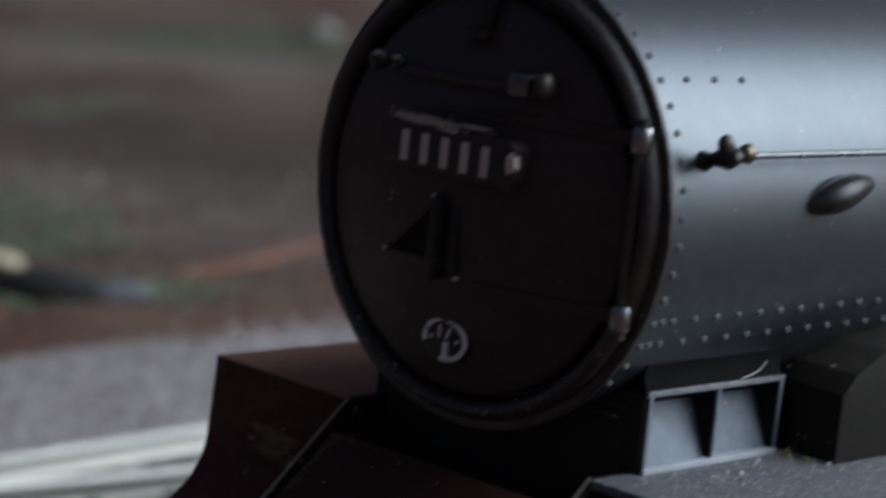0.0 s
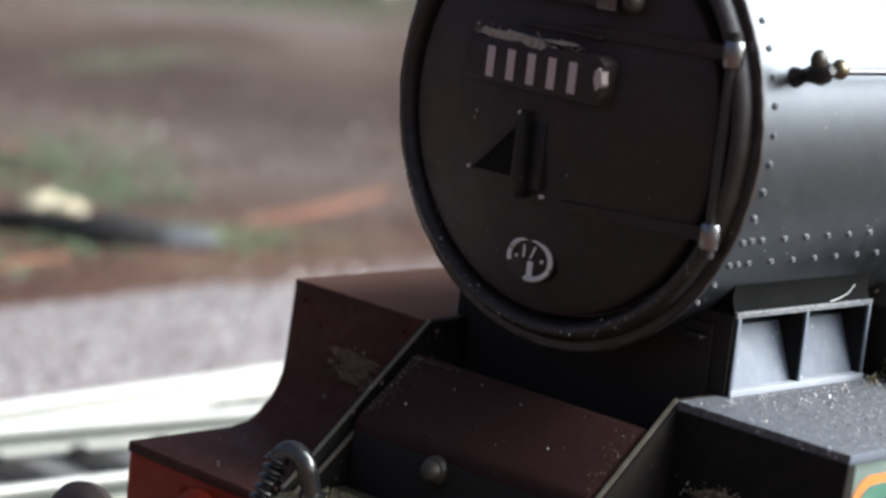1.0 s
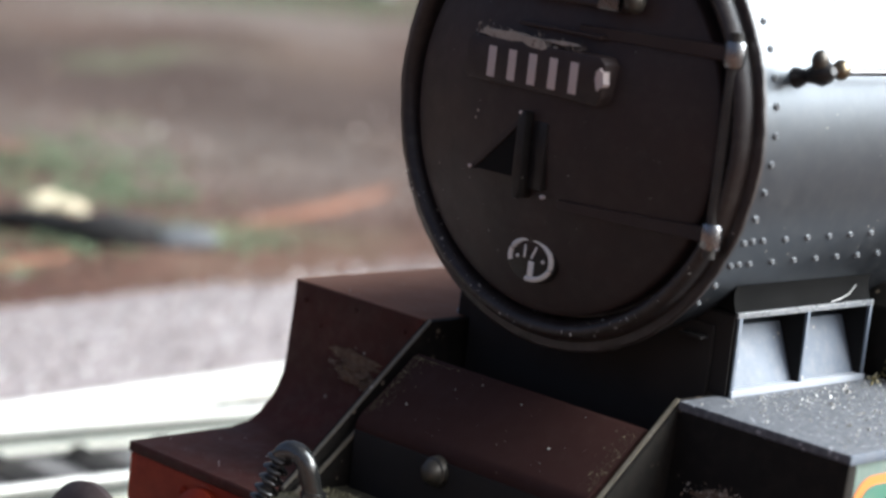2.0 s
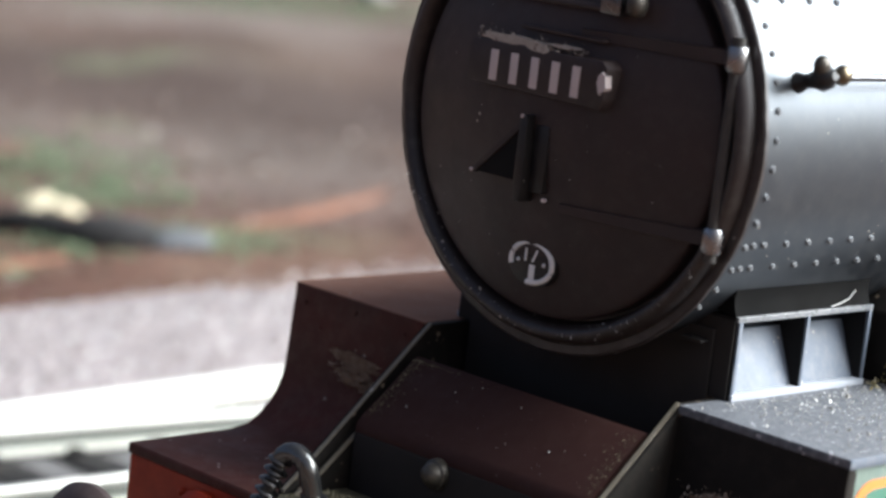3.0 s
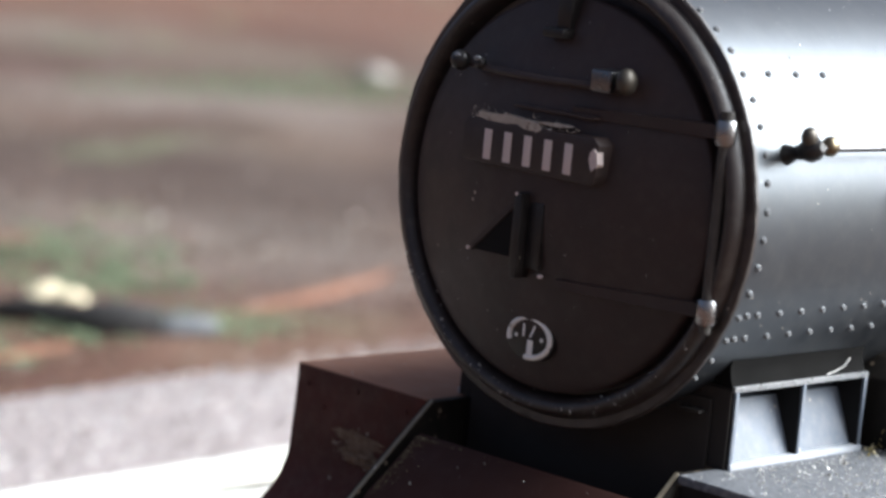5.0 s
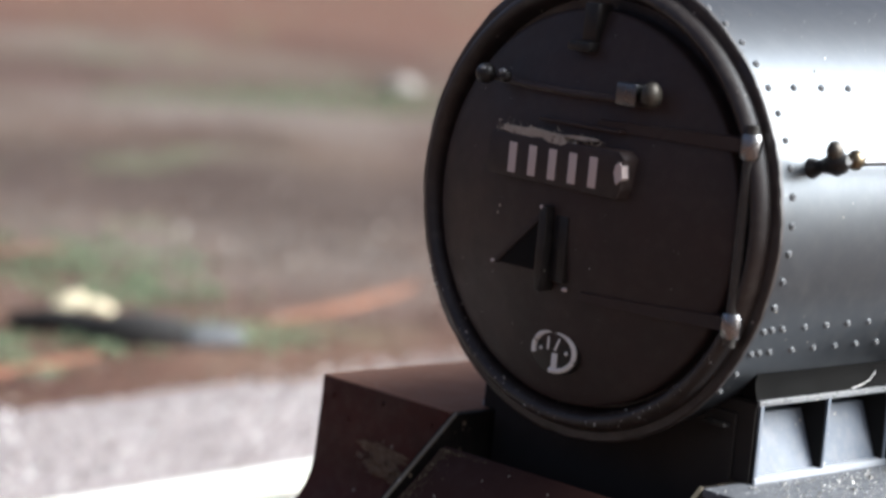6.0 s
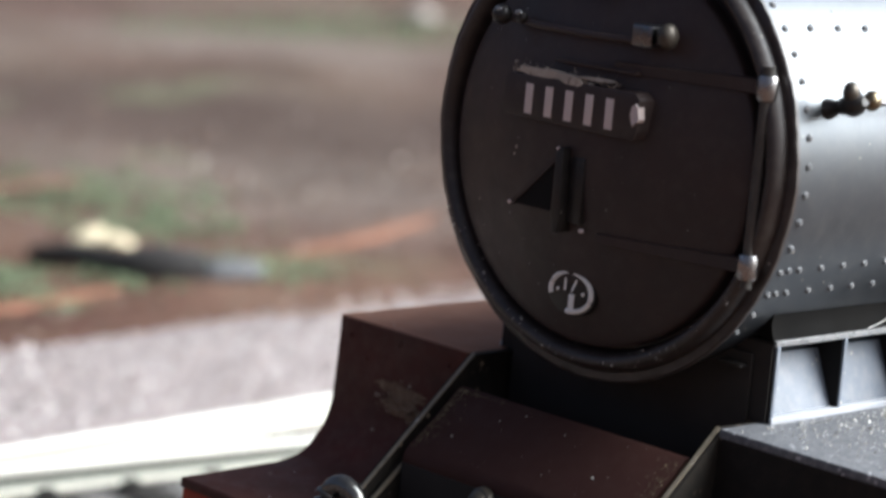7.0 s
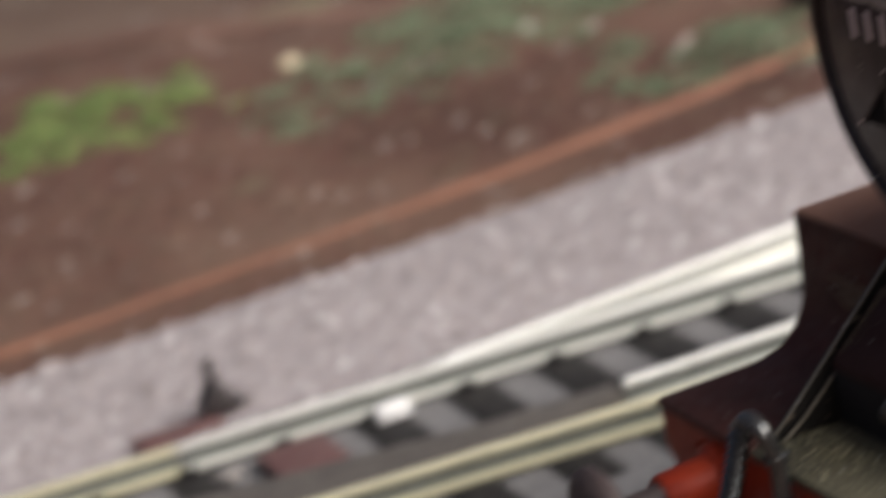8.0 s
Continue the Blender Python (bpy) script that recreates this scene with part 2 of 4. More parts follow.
STONE_GREY = painted("grey_pebble", (0.055, 0.06, 0.068), (0.085, 0.09, 0.10), 0.8, 0.3, 0.1, 1.0)
STONE_DULL = painted("dull_stone", (0.15, 0.13, 0.12), (0.24, 0.22, 0.20), 0.8, 0.3, 0.1, 1.0)
CHAR = painted("charred_twig", (0.012, 0.011, 0.011), (0.03, 0.028, 0.027), 0.8, 0.1)

# ---- building in millimetres: x across the engine, y along it, z from the boiler's axis ----
AXIS = 40.0


def solid(bm, bevel=0.0):
    if bevel:
        bmesh.ops.bevel(bm, geom=list(bm.edges), offset=bevel, segments=2, affect="EDGES", profile=0.6, clamp_overlap=True)
    return bm


def box(x0, x1, y0, y1, z0, z1, bevel=0.1):
    bm = bmesh.new()
    bmesh.ops.create_cube(bm, size=1.0, matrix=Matrix.Translation(((x0 + x1) / 2, (y0 + y1) / 2, (z0 + z1) / 2)) @ Matrix.Diagonal((x1 - x0, y1 - y0, z1 - z0, 1)))
    return solid(bm, bevel)


def prism(outline, axis, a, b, bevel=0.0):
    """An outline pushed from a to b along an axis: 'x' takes (y, z), 'y' takes (x, z), 'z' takes (x, y)."""
    bm = bmesh.new()

    def place(u, v, w):
        return {"x": (w, u, v), "y": (u, w, v), "z": (u, v, w)}[axis]

    low = [bm.verts.new(place(u, v, a)) for u, v in outline]
    high = [bm.verts.new(place(u, v, b)) for u, v in outline]
    bm.faces.new(low)
    bm.faces.new(high[::-1])
    for i in range(len(low)):
        j = (i + 1) % len(low)
        bm.faces.new((low[i], high[i], high[j], low[j]))
    bmesh.ops.recalc_face_normals(bm, faces=bm.faces)
    return solid(bm, bevel)


def turned(profile, steps=96, axis="y", centre=(0, 0, 0)):
    """A lathe: (radius, along) pairs turned about an axis."""
    bm = bmesh.new()
    rings = []
    for radius, along in profile:
        ring = []
        for i in range(steps if radius > 1e-6 else 1):
            a = 2 * math.pi * i / steps
            c, s = radius * math.cos(a), radius * math.sin(a)
            p = {"y": (c, along, s), "z": (c, s, along), "x": (along, c, s)}[axis]
            ring.append(bm.verts.new(Vector(p) + Vector(centre)))
        rings.append(ring)
    for r0, r1 in zip(rings, rings[1:]):
        for i in range(steps):
            j = (i + 1) % steps
            if len(r0) == 1 and len(r1) == 1:
                continue
            if len(r0) == 1:
                bm.faces.new((r0[0], r1[i], r1[j]))
            elif len(r1) == 1:
                bm.faces.new((r0[i], r1[0], r0[j]))
            else:
                bm.faces.new((r0[i], r1[i], r1[j], r0[j]))
    bmesh.ops.recalc_face_normals(bm, faces=bm.faces)
    return bm


def tube(points, radius, steps=16, radii=None):
    """A round bar along a line of points."""
    bm = bmesh.new()
    points = [Vector(p) for p in points]
    rings = []
    for i, p in enumerate(points):
        way = (points[min(i + 1, len(points) - 1)] - points[max(i - 1, 0)]).normalized()
        side = way.cross((0.13, 0.21, 0.97) if abs(way.z) < 0.9 else (0.97, 0.21, 0.13)).normalized()
        up = side.cross(way)
        r = radii[i] if radii else radius
        rings.append([bm.verts.new(p + r * (math.cos(2 * math.pi * k / steps) * side + math.sin(2 * math.pi * k / steps) * up)) for k in range(steps)])
    for r0, r1 in zip(rings, rings[1:]):
        for k in range(steps):
            bm.faces.new((r0[k], r0[(k + 1) % steps], r1[(k + 1) % steps], r1[k]))
    bm.faces.new(rings[0][::-1])
    bm.faces.new(rings[-1])
    bmesh.ops.recalc_face_normals(bm, faces=bm.faces)
    return bm


def ball(x, y, z, r, squash=(1, 1, 1), steps=16):
    bm = bmesh.new()
    bmesh.ops.create_uvsphere(bm, u_segments=steps, v_segments=max(6, steps // 2), radius=r, matrix=Matrix.Translation((x, y, z)) @ Matrix.Diagonal((*squash, 1)))
    return bm


def mesh_of(name, bm, material, smooth=38):
    bmesh.ops.transform(bm, matrix=Matrix.Translation((0, 0, AXIS / 1000)) @ Matrix.Diagonal((0.001, 0.001, 0.001, 1)), verts=bm.verts)
    data = bpy.data.meshes.new(name)
    bm.to_mesh(data)
    bm.free()
    data.materials.append(material)
    for polygon in data.polygons:
        polygon.use_smooth = True
    data.set_sharp_from_angle(angle=radians(smooth))
    return data


def thing(name, label, category, x=0, y=0, z=-AXIS, group=""):
    """An Empty at a thing's base."""
    ob = new(name)
    ob.empty_display_size = 0.01
    ob.matrix_basis = Matrix.Translation((x / 1000, y / 1000, (z + AXIS) / 1000))
    return tagged(ob, label, category, group)


def part(name, bm, material, parent, label=""):
    ob = new(name, mesh_of(name, bm, material))
    ob.parent = parent
    top = parent
    while top.parent:
        top = top.parent
    ob.matrix_parent_inverse = top.matrix_basis.inverted() if parent == top else Matrix()
    return tagged(ob, label)


def whole(name, bm, material, label, category, group="", kind=""):
    return tagged(new(name, mesh_of(name, bm, material)), label, category, group, kind)


# ---- ground ----
def ballast_edge(y):
    return -117 - 0.02 * y - 0.0006 * y * y if y > 0 else -117 - 0.02 * y


def strip_line(y):
    return -125.5 - 0.075 * y - 0.0012 * y * y if y > 0 else -125.5 - 0.075 * y


def height(x, y):
    """The lie of the land, in millimetres above the ballast's bed."""
    away = min(1.0, max(0.0, (-118 - x) / 25))
    return away * (2.2 * noise.noise((x / 38, y / 38, 0)) + 0.9 * noise.noise((x / 9, y / 9, 3)) + 0.3 * noise.noise((x / 3, y / 3, 5)))


def ground_sheet():
    xs = [-40000, -9000, -3000, -1500, -1000, -800] + [-700 + 12 * i for i in range(25)] + [-400 + 4 * i for i in range(108)] + [60, 200, 600, 2000, 9000, 40000]
    ys = [-40000, -9000, -2000, -500, -200] + [-100 + 4 * i for i in range(110)] + [350 + 14 * i for i in range(30)] + [900, 1500, 3000, 9000, 40000]
    bm = bmesh.new()
    grid = [[bm.verts.new((x, y, -AXIS + height(x, y) * (1 if abs(x) < 800 and abs(y) < 900 else 0))) for y in ys] for x in xs]
    for i in range(len(xs) - 1):
        for j in range(len(ys) - 1):
            bm.faces.new((grid[i][j], grid[i + 1][j], grid[i + 1][j + 1], grid[i][j + 1]))
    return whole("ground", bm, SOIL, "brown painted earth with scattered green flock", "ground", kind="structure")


ground_sheet()

STONE = np.array([(1, 0, 0), (0, 1, 0), (-1, 0, 0), (0, -1, 0), (0.2, 0.15, 1), (-0.1, -0.2, -1)], float)
STONE_FACES = np.array([(0, 1, 4), (1, 2, 4), (2, 3, 4), (3, 0, 4), (1, 0, 5), (2, 1, 5), (3, 2, 5), (0, 3, 5)])


def chips(name, places, sizes, flat, material, label, category, seed):
    """Many loose grains as one mesh of kind stuff."""
    rng = np.random.default_rng(seed)
    n = len(places)
    shape = STONE[None] * (1 + rng.uniform(-0.35, 0.35, (n, 6, 3))) * (sizes[:, None, None] * rng.uniform(0.7, 1.3, (n, 1, 3)))
    shape[:, :, 2] *= flat
    turn = np.linalg.qr(rng.normal(size=(n, 3, 3)))[0]
    lean = np.eye(3)[None] * 0.55 + turn * 0.45
    points = np.einsum("nij,nkj->nki", lean, shape) + places[:, None, :]
    points[:, :, 2] += AXIS
    verts = (points.reshape(-1, 3) / 1000)
    faces = (STONE_FACES[None] + 6 * np.arange(n)[:, None, None]).reshape(-1, 3)
    data = bpy.data.meshes.new(name)
    data.from_pydata(verts.tolist(), [], faces.tolist())
    data.materials.append(material)
    return tagged(new(name, data), label, category, kind="stuff")


rng = np.random.default_rng(4)


def ballast_bed():
    n = 34000
    y = rng.uniform(-75, 150, n)
    x = rng.uniform(-132, -26, n)
    edge = np.array([ballast_edge(v) for v in y]) + rng.normal(0, 0.7, n)
    keep = (x > edge) & (x < -78.3 + 0.105 * y)
    x, y = x[keep], y[keep]
    size = rng.uniform(0.28, 0.62, len(x))
    z = -AXIS + 0.05 + rng.uniform(-0.1, 0.35, len(x))
    chips("ballast", np.stack([x, y, z], 1), size, 0.75, BALLAST, "fine grey and white ballast chips beside the rails", "ballast", 5)


def dark_chips():
    """Dark loose fill between and beside the rails of the turnout."""
    n = 9000
    y = rng.uniform(-75, 150, n)
    x = rng.uniform(-82, -26, n)
    keep = x > -78.3 + 0.105 * y
    x, y = x[keep], y[keep]
    z = -AXIS + 0.12 + rng.uniform(-0.1, 0.1, len(x))
    chips("dark_chips", np.stack([x, y, z], 1), rng.uniform(0.18, 0.42, len(x)), 0.6, DARK_CHIPS, "dark grey chips between the rails", "ballast", 7)


def earth_crumbs():
    n = 15000
    y = rng.uniform(-75, 190, n)
    x = -119 - rng.gamma(1.6, 42, n)
    z = np.array([height(a, b) for a, b in zip(x, y)]) - AXIS
    size = rng.gamma(2.2, 0.17, n).clip(0.12, 1.3)
    chips("earth_crumbs", np.stack([x, y, z], 1), size, 0.7, CRUMB, "loose brown earth crumbs with a few pale grains", "earth", 6)


def moss(name, patches, material, label, seed):
    r = np.random.default_rng(seed)
    rows = []
    for cx, cy, rx, ry, count in patches:
        for _ in range(count):
            a, d = r.uniform(0, 2 * math.pi), math.sqrt(r.uniform(0, 1))
            x, y = cx + rx * d * math.cos(a), cy + ry * d * math.sin(a)
            thick = noise.noise((x / 6, y / 6, 9)) + 0.55 - d * 0.75
            if thick < 0:
                continue
            rows.append((x, y, height(x, y) - AXIS + r.uniform(0, 1.0) * 2.4 * thick))
    places = np.array(rows)
    chips(name, places, r.uniform(0.25, 0.7, len(places)), 0.9, material, label, "moss", seed + 1)


def bed_sheet():
    """The packed grey bed under the loose chips."""
    bm = bmesh.new()
    ys = [-90 + 6 * i for i in range(48)]
    rows = []
    for y in ys:
        e = ballast_edge(y)
        rows.append([bm.verts.new((x, y, z)) for x, z in ((e, -AXIS - 0.3), (e + 0.8, -AXIS + 0.12), (-75, -AXIS + 0.12), (-26, -AXIS + 0.12), (-25, -AXIS - 0.3))])
    for r0, r1 in zip(rows, rows[1:]):
        for k in range(4):
            bm.faces.new((r0[k], r1[k], r1[k + 1], r0[k + 1]))
    bmesh.ops.recalc_face_normals(bm, faces=bm.faces)
    whole("ballast_bed", bm, BED, "packed grey ballast bed", "ballast", kind="structure")
    fill = prism([(-88.0, -90), (-62.5, 150), (-26.5, 150), (-26.5, -90)], "z", -AXIS - 0.2, -AXIS + 0.24)
    whole("track_bed", fill, DARK_BED, "dark grey bed under the turnout", "ballast", kind="structure")


bed_sheet()
ballast_bed()
dark_chips()
earth_crumbs()
moss("moss", [(-147, 66, 15, 20, 2600), (-190, 58, 14, 34, 3800), (-192, 112, 20, 26, 3600), (-140, 96, 10, 16, 900), (-178, 44, 14, 32, 2600), (-207, 72, 16, 34, 2600), (-172, 112, 10, 18, 900), (-385, 330, 30, 70, 6500)], MOSS, "green foam scatter in low tufts on the earth", 11)
moss("bright_moss", [(-201, 4, 19, 22, 5200), (-215, -32, 22, 22, 3200)], BRIGHT_MOSS, "bright yellow-green foam scatter in a low tuft", 21)


def rusty_strip():
    ys = [-120 + 4 * i for i in range(90)]
    bm = bmesh.new()
    rows = []
    for y in ys:
        x = strip_line(y) + 0.35 * noise.noise((y / 9, 0, 2))
        w = 0.45 + 0.2 * noise.noise((y / 7, 4, 0))
        h = -AXIS + 0.5 + 0.25 * noise.noise((y / 5, 8, 0))
        rows.append([bm.verts.new(p) for p in ((x + w, y, -AXIS - 1.2), (x + w * 0.8, y, h), (x - w * 0.8, y, h + 0.15), (x - w, y, -AXIS - 1.2))])
    for r0, r1 in zip(rows, rows[1:]):
        for k in range(3):
            bm.faces.new((r0[k], r0[k + 1], r1[k + 1], r1[k]))
    bmesh.ops.recalc_face_normals(bm, faces=bm.faces)
    whole("rusty_rail", bm, RUST, "rust-orange old rail half sunk in the earth", "rail")


rusty_strip()


def far_strip():
    """A second sunken rail that runs slantwise further back."""
    pts = [(-250 + 46 * (1 - math.exp(-y / 42)) + 0.2 * max(0, y - 60), y, -AXIS + height(-250 + 46 * (1 - math.exp(-y / 42)), y) + 0.2) for y in range(-30, 120, 5)]
    whole("rusty_rail", tube(pts, 1.0, 8), RUST_DULL, "dull pinkish rusty rail sunk in the earth", "rail")


far_strip()


def pebble(name, x, y, r, squash, material, label):
    bm = bmesh.new()
    bmesh.ops.create_icosphere(bm, subdivisions=3, radius=r)
    for v in bm.verts:
        v.co *= 1 + 0.35 * noise.noise(v.co * (0.9 / r) + Vector((x, y, 0)))
        v.co = Vector((v.co.x * squash[0], v.co.y * squash[1], v.co.z * squash[2])) + Vector((x, y, height(x, y) - AXIS + r * squash[2] * 0.45))
    whole(name, bm, material, label, "pebble")


pebble("pebble", -163.7, 93.0, 1.7, (1, 1.6, 0.7), STONE_TAN, "pale tan pebble lying on green scatter")
pebble("pebble", -161.2, 95.2, 1.7, (1, 1.5, 0.65), STONE_TAN, "pale tan pebble touching its neighbour")
pebble("pebble", -137.2, 93.5, 2.7, (1, 1.5, 0.6), STONE_GREY, "flat grey pebble beside the twig")
pebble("pebble", -192, 89, 2.4, (1, 1.4, 0.8), STONE_WHITE, "white pebble lying on green scatter")
pebble("pebble", -199, 31, 0.9, (1, 1.4, 1.3), STONE_TAN, "small tan chip of stone on dark earth")
pebble("pebble", -178, 55, 0.55, (1, 1.3, 0.8), STONE_WHITE, "small white chip of stone at the moss edge")
pebble("pebble", -172, 61, 0.4, (1, 1.4, 0.6), STONE_WHITE, "tiny white chip of stone at the moss edge")
pebble("pebble", -76.9, -19.2, 1.1, (1, 1.1, 0.7), STONE_DULL, "pale grey pebble caught between the rails")
pebble("pebble", -400, 372, 4.0, (1, 1.4, 0.6), STONE_DULL, "pale stone far back on the earth")


def twig():
    pts = [(-156, 79, -AXIS + 1.1), (-151.5, 82, -AXIS + 1.4), (-145.5, 83.5, -AXIS + 1.3), (-141, 85.5, -AXIS + 1.6), (-137.5, 90, -AXIS + 1.4)]
    whole("twig", tube(pts, 1.2, 10, [0.9, 1.7, 2.0, 2.9, 2.5]), CHAR, "short black twig lying beside a pale pebble", "twig")


twig()

# ---- the second track ----
RAIL_TOP = -37.3
RAIL_FOOT = -39.4


def rail_bm(points):
    """Flat-bottomed rail along a line of (x, y)."""
    half = [(-1.0, 0), (-1.0, 0.28), (-0.28, 0.42), (-0.24, 1.35), (-0.42, 1.55), (-0.42, 2.0), (-0.32, 2.1)]
    section = half + [(-u, v) for u, v in half[::-1]]
    bm = bmesh.new()
    rings = []
    for i, (x, y) in enumerate(points):
        a, b = points[max(i - 1, 0)], points[min(i + 1, len(points) - 1)]
        way = Vector((b[0] - a[0], b[1] - a[1])).normalized()
        side = Vector((way.y, -way.x))
        rings.append([bm.verts.new((x + side.x * u, y + side.y * u, RAIL_FOOT + v)) for u, v in section])
    n = len(section)
    for r0, r1 in zip(rings, rings[1:]):
        for k in range(n):
            bm.faces.new((r0[k], r0[(k + 1) % n], r1[(k + 1) % n], r1[k]))
    bm.faces.new(rings[0][::-1])
    bm.faces.new(rings[-1])
    bmesh.ops.recalc_face_normals(bm, faces=bm.faces)
    return bm


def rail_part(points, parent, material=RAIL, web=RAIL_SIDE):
    """A rail whose web has shade in its colour, duller than head and foot."""
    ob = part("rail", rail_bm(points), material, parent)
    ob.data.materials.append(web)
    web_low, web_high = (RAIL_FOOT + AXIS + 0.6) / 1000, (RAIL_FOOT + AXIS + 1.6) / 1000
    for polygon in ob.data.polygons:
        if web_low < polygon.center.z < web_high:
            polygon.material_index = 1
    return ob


def sleeper_bm(x0, x1, y):
    """A sleeper with slightly rounded edges."""
    return box(x0, x1, y - 1.9, y + 1.9, -AXIS - 0.3, -39.42, 0.15)


def turnout():
    top = thing("turnout", "model railway turnout with bright nickel rails on black sleepers", "track", -70, 10)

    def stock(y):
        return -78.6 + 0.105 * y

    def diverging(y):
        return -79.3 - 0.072 * y

    def inner(y):
        return -63.6 + 0.052 * y

    def near(y):
        return -59.7 + 0.142 * y

    span = lambda f, a, b: [(f(y), y) for y in np.linspace(a, b, 24)]
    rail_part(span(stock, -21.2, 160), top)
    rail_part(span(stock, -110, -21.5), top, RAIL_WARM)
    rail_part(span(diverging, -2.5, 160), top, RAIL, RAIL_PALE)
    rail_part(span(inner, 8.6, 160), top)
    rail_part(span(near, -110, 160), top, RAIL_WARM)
    # brown plastic bar that fills the wedge between the frog and the near rail
    wedge = [(-65.0, 8.5), (-66.4, -2.0), (-69.4, -14.3), (-73.6, -31.0), (near(-31) - 1.2, -31.0), (near(-14) - 1.2, -14.0), (near(-2) - 1.3, -2.0), (-62.7, 8.3)]
    part("frog_bar", prism(wedge, "z", -39.4, -38.0, 0.15), BAR_BROWN, top, "dark brown plastic bar")
    for i in range(-14, 15):
        y = 24.2 - 7.55 * i
        spread = max(0.0, y) * 0.06
        sleeper = part("sleeper", sleeper_bm(-82.5 - spread + min(0.0, y) * 0.1, -53.5 + spread, y), SLEEPER, top)
        if -50 < y < 60:
            for x in (stock(y) + 1.15, inner(y) - 1.15) if y > 9 else (stock(y) + 1.15,):
                part("rail_chair", prism([(x - 0.35, y - 0.75), (x + 0.75, y - 0.5), (x + 0.9, y + 0.45), (x - 0.35, y + 0.8)], "z", -39.5, -38.95, 0.12), SLEEPER, sleeper)
    part("spring_cover", box(-77.2, -71.0, -16.5, -10.9, -39.5, -38.6, 0.3), LEVER_BASE, top, "dark maroon plastic cover over the rail foot")
    part("contact", box(-77.2, -75.6, -6.6, -3.8, -39.3, -38.2, 0.25), WHITE, top, "small white plastic block")
    return top


turnout()


def point_lever():
    top = thing("point_lever", "small black point lever on a brown plate beside the turnout", "lever", -91, -15)
    part("base", prism([(-90.8, -22.8), (-88.0, -22.8), (-88.0, -15.5), (-90.0, -15.5)], "z", -AXIS - 0.1, -39.3, 0.2), LEVER_BASE, top, "brown base plate")
    part("pivot", prism([(-16.7, -39.2), (-12.4, -39.2), (-13.6, -38.5), (-14.4, -37.1), (-15.6, -37.0), (-16.3, -38.0)], "x", -91.6, -89.4, 0.2), LEVER, top)
    part("handle", tube([(-90.5, -15.0, -37.2), (-90.6, -15.2, -35.8), (-90.5, -15.0, -34.9)], 0.5, 10, [0.62, 0.48, 0.4]), LEVER, top)


point_lever()


def running_track():
    """The track that the engine stands on."""
    top = thing("track", "straight model track under the engine on black sleepers", "track", 0, 20)
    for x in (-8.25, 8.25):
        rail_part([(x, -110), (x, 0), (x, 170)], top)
    for i in range(26):
        part("sleeper", sleeper_bm(-15.5, 15.5, -100 + 10.2 * i), SLEEPER, top)


running_track()

# ---- the engine ----
engine = thing("model_locomotive", "black and maroon model steam locomotive with dusty footplate standing on rails", "model train", 0, 20, RAIL_TOP)


DOOR_Z = -0.2


def door_depth(r):
    return -0.45 - 2.0 * max(0.0, 1 - (r / 9.4) ** 2) ** 1.2


# boiler and smokebox
boiler = part("boiler", turned([(0.0, 0.9), (10.6, 0.9), (10.6, 42), (10.9, 42.2), (10.9, 120), (0, 120)], 160), BOILER, engine, "satin black smokebox and boiler with dusty top")
ring_bm = turned([(8.8, 0.9), (8.8, 0.45), (9.5, 0.4), (9.62, 0.0), (9.78, -0.42), (9.95, -0.6), (10.12, -0.64), (10.28, -0.58), (10.42, -0.44), (10.52, -0.26), (10.58, -0.06), (10.62, 0.05), (11.0, 0.04), (11.1, 0.12), (11.1, 0.3), (10.6, 0.6), (8.8, 0.9)], 160)
for v in ring_bm.verts:
    edge = math.hypot(v.co.x, v.co.z)
    if edge > 10.9:
        wear = 1 + 0.006 * noise.noise((v.co.x * 1.3, v.co.z * 1.3, 4)) - 0.006 * max(0.0, noise.noise((v.co.x * 4, v.co.z * 4, 7)))
        v.co.x, v.co.z = v.co.x * wear, v.co.z * wear
part("front_ring", ring_bm, RING, engine, "broad rounded black smokebox front ring with nicked rim")
door = part("smokebox_door", turned([(9.2, 0.5), (9.22, -0.2), (9.19, -0.36), (9.12, -0.46), (9.0, -0.52)] + [(r, door_depth(r)) for r in (8.85, 8.2, 7.4, 6.4, 5.3, 4.2, 3.0, 1.8, 0.8, 0.0)], 128, "y", (0, 0, DOOR_Z)), DOOR, engine, "dished brown-black smokebox door")


def rivet_bm(angle, y, r=10.6):
    a = radians(angle)
    x, z = r * math.cos(a), r * math.sin(a)
    bm = bmesh.new()
    bmesh.ops.create_icosphere(bm, subdivisions=1, radius=0.19, matrix=Matrix.Translation((x, y, z)))
    return bm


rivet_angles = [37.3 - 6.8 * 12 + 6.8 * i for i in range(26)]
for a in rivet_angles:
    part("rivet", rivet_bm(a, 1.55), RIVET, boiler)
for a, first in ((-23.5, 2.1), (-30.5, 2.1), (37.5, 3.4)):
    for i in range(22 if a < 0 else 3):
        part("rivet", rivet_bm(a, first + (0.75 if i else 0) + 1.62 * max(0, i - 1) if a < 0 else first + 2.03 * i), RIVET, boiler)

